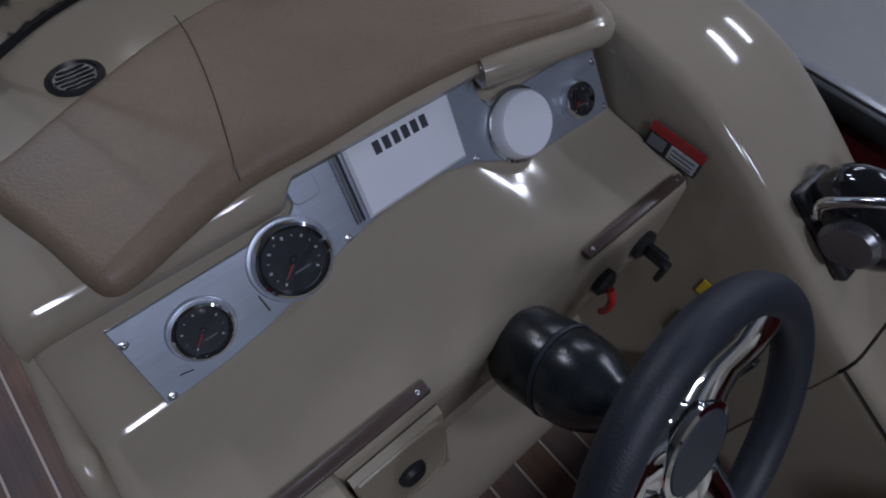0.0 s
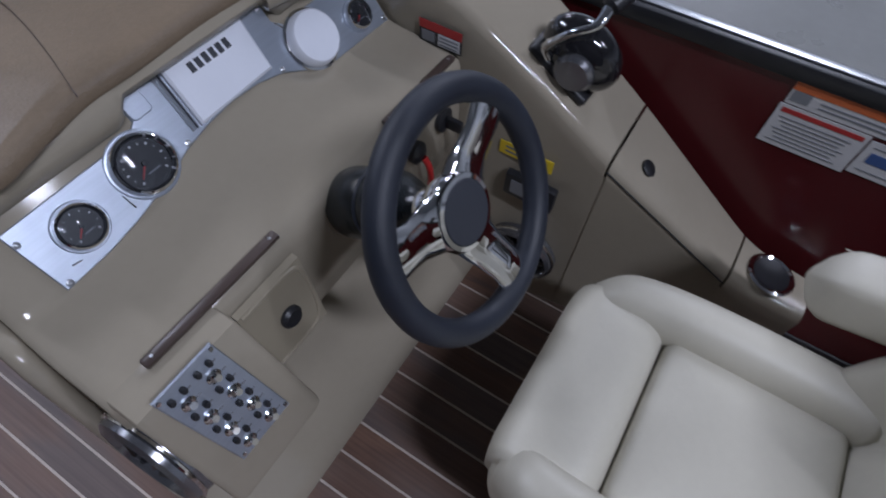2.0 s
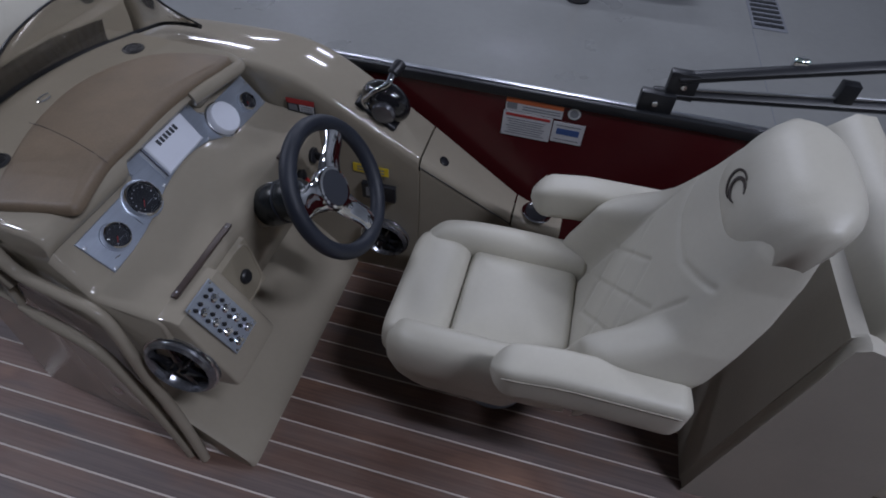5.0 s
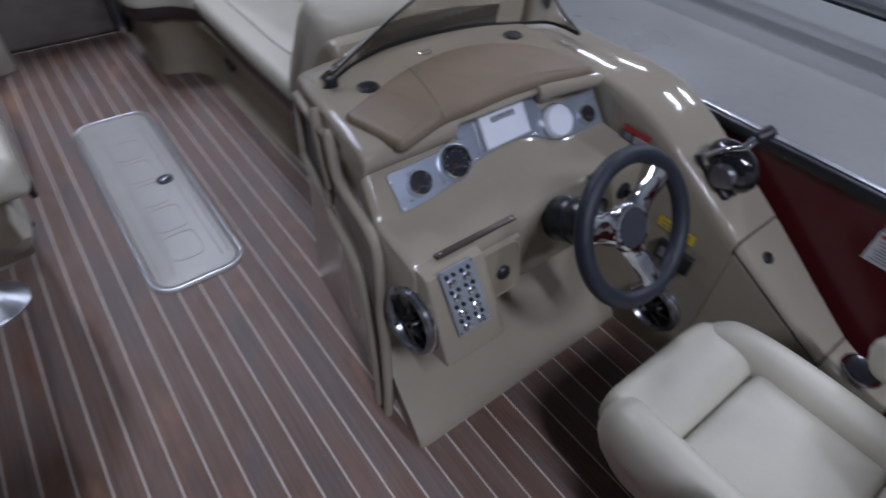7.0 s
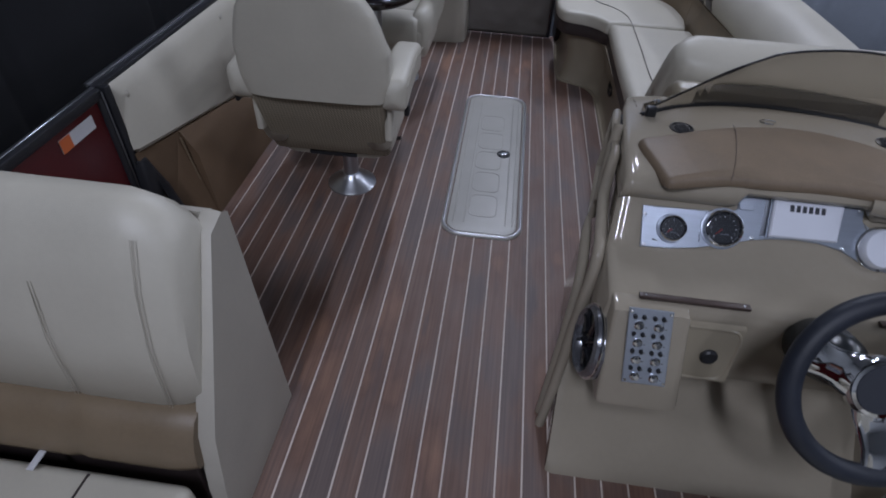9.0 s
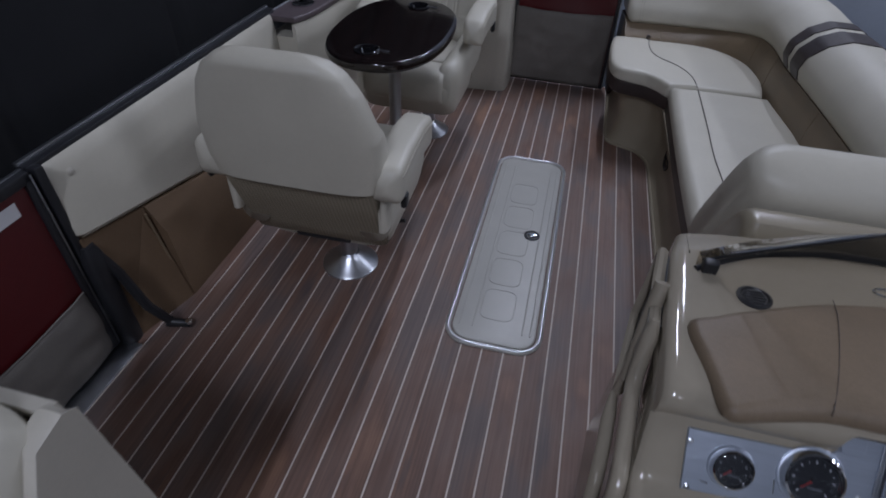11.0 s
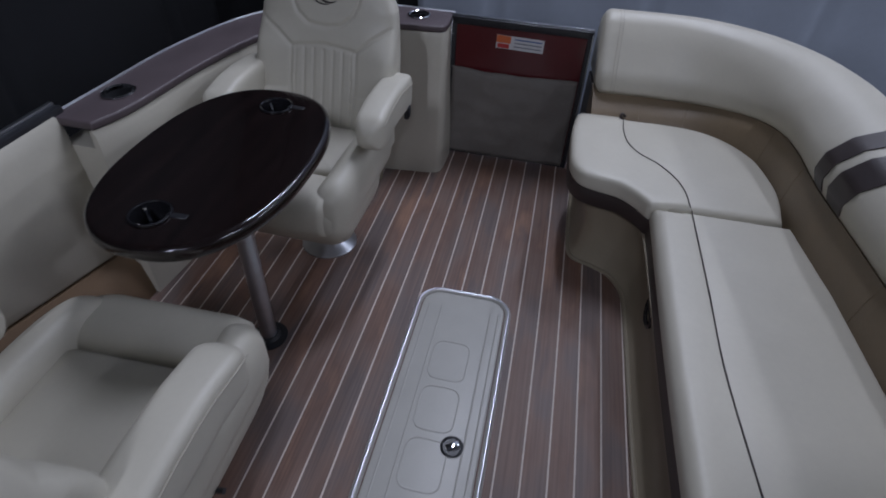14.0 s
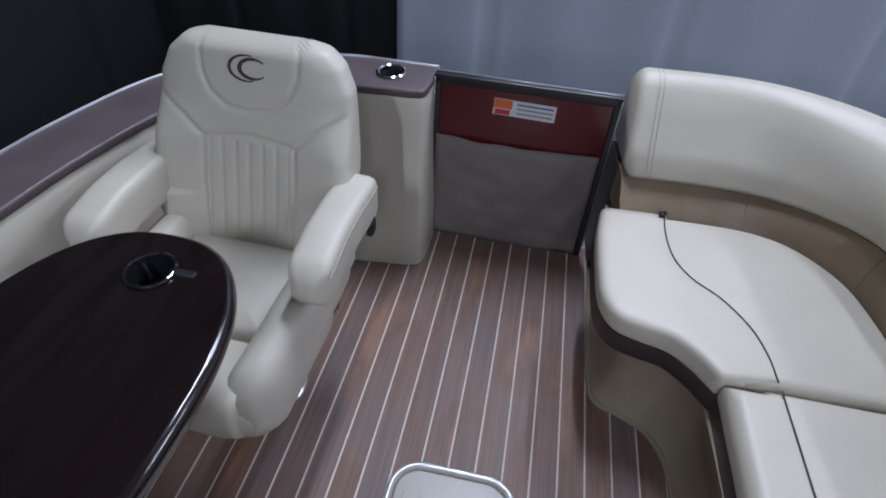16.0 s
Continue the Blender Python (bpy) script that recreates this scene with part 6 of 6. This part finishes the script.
# ---------- port aft seat ----------
def aft_seat(label):
    """An aft-facing lounge seat: side panel, padded back, lumbar band, seat and base."""
    af = thing("aft_seat", (-1.0, -1.85, 0), label, "sofa", "aft seats")
    rows = []
    for x, e in ((-0.665, 0.0), (-0.655, 0.006), (-0.632, 0.008), (-0.62, 0.0)):
        rows.append([(x, -1.60 - e, 0.0), (x - 0.005, -1.63 - e, 0.45), (x - 0.01, -1.655 - e, 0.845), (x - 0.01, -1.68, 0.86 + e * 0.5), (x - 0.01, -1.74, 0.845 + e * 0.5), (x, -1.98, 0.40), (x, -2.02, 0.20), (x, -2.03, 0.0)])
    part("side_panel", loft(rows), CREAM_DARK, af, "plain cream side panel", sharp=50)
    bk = []
    for k in range(33):
        x = lerp(-1.36, -0.652, k / 32)
        e = min(1.0, math.sin(math.pi / 2 * min(1.0, (32 - k + 0.4) / 6))) ** 0.6
        ring = []
        for o, z in ((-1.93, 0.448), (-1.948, 0.463), (-1.93, 0.66), (-1.895, 0.80), (-1.85, 0.91), (-1.80, 0.965), (-1.75, 0.965), (-1.70, 0.91), (-1.665, 0.78), (-1.65, 0.45)):
            g = 0.006 * math.exp(-((x + 0.725) / 0.006) ** 2) + 0.006 * math.exp(-((x + 0.96) / 0.006) ** 2) * (1 - ease(0.7, 0.8, z))
            ring.append((x, -1.80 + (o + 1.80 + g) * lerp(0.8, 1, e), 0.55 + (z - 0.55) * lerp(0.72, 1.0, e)))
        bk.append(ring)
    part("back_cushion", loft(bk), CREAM, af, "cream padded back cushion with stitching", sharp=60)
    AFT_FACE = [(-1.948, 0.463), (-1.938, 0.60), (-1.93, 0.66), (-1.912, 0.73), (-1.895, 0.80), (-1.873, 0.855), (-1.85, 0.91)]
    for x, n in ((-0.721, 7), (-0.729, 7), (-0.955, 5), (-0.963, 5)):
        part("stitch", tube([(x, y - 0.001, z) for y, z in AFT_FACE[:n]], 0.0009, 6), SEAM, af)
    lb_ = []
    for k in range(29):
        x = lerp(-1.362, -0.662, k / 28)
        e = min(1.0, math.sin(math.pi / 2 * min(1.0, (28 - k + 0.5) / 4))) ** 0.6
        pucker = 0.006 * math.exp(-((x + 0.96) / 0.008) ** 2) + 0.006 * math.exp(-((x + 0.75) / 0.008) ** 2)
        lb_.append([(x, -1.85 + (y + 1.85 + pucker) * lerp(0.88, 1, e), 0.375 + (z - 0.375) * lerp(0.9, 1, e)) for y, z in ((-1.78, 0.466), (-1.95, 0.466), (-1.982, 0.455), (-2.008, 0.42), (-2.026, 0.375), (-2.034, 0.33), (-2.028, 0.305), (-2.008, 0.292), (-1.97, 0.288), (-1.78, 0.288))])
    part("lower_back", loft(lb_), TAN, af, "creased tan vinyl lumbar band", sharp=60)
    part("back_panel", loft([[(x, -1.600, 0.0), (x, -1.63, 0.45), (x, -1.655, 0.845), (x, -1.685, 0.858), (x, -1.685, 0.0)] for x in (-1.36, -0.6665)]), CREAM_DARK, af, "plain cream rear panel", sharp=50)
    # solid dark block standing in for the shade in the gap under the back
    part("recess_shade_block", rbox((0.66, 0.28, 0.40), (-1.03, -1.85, 0.22), 0.01), DARK, af)
    part("seat", pillow(roundrect(-1.37, -2.9, -0.67, -2.045, 0.03), 0.19, 0.292, 0.03, 0.01, 4), CREAM, af, "cream seat cushion", sharp=180)
    part("seat_piping", tube([(-0.93, -2.06, 0.290), (-0.95, -2.5, 0.293), (-0.95, -2.88, 0.29)], 0.004, 6), DARK, af)
    part("seat_base", slab(-1.37, -2.88, 0.0, -0.70, -2.06, 0.20, 0.01), PLASTIC, af)
    part("hinge_tab", rbox((0.018, 0.05, 0.006), (-1.06, -2.055, 0.312), 0.002), PAPER, af)


region(1, -0.01, 1, -0.02, 0.985)
aft_seat("cream vinyl aft-facing lounge seat with tan band beside the port gate")
region(-1, -0.107, 1, -1.46, 0.985)
aft_seat("cream vinyl aft-facing lounge seat with tan band behind the helm chair")

# ---------- folded canopy frame on the starboard rail ----------
region(1, 0.045, 1.0, -0.09, 0.957)
bf = thing("canopy_frame", (1.36, -2.9, 0.8), "folded black canopy frame hinged on the side rail", "canopy frame")
part("mount", slab(1.335, -2.69, 0.80, 1.375, -2.58, 0.87, 0.006), BLACK, bf)
part("lower_tube", tube([(1.37, -2.62, 0.855), (1.40, -3.3, 0.925), (1.42, -4.3, 1.015)], 0.026, 10, squash=0.7), BLACK, bf)
part("upper_tube", tube([(1.37, -2.68, 0.92), (1.42, -3.3, 1.06), (1.46, -4.3, 1.22)], 0.025, 10, squash=0.7), BLACK, bf)
part("link_plate", slab(1.352, -2.74, 0.85, 1.39, -2.65, 0.945, 0.006), BLACK, bf)
part("tube_edge", tube([(1.365, -2.70, 0.885), (1.395, -3.3, 0.952), (1.415, -4.3, 1.042)], 0.005, 6), STEEL, bf)
part("clamp", rbox((0.03, 0.05, 0.035), (1.41, -3.0, 1.01), 0.01), CHROME, bf, "chrome clamp")
part("clamp_block", slab(1.375, -3.18, 0.90, 1.415, -3.13, 0.985, 0.004), BLACK, bf)
for y, z in ((-2.63, 0.835), (-2.70, 0.90)):
    part("bolt", lathe([(0, 0), (0.011, 0), (0.009, 0.005), (0, 0.006)], 12, frame_at((1.333 if y > -2.65 else 1.351, y, z), (0, -1, 0), (0, 0, 1))), CHROME, bf)

region()

# ---------- planks ----------
PW, GAP, X0 = 0.0803, 0.0058, -0.0128
k0 = math.ceil((-1.45 - X0) / PW)
pm = finish("plank", rbox((PW - GAP, 6.18, 0.004), (0, 0, 0), 0.0008, 1), PLANK, 40)
for k in range(k0, k0 + 37):
    xc = X0 + PW * (k + 0.5)
    if xc + PW / 2 > 1.41:
        break
    pl = new("plank", pm)
    pl.location = (xc, -1.29, -0.002)
    pl.parent = deck
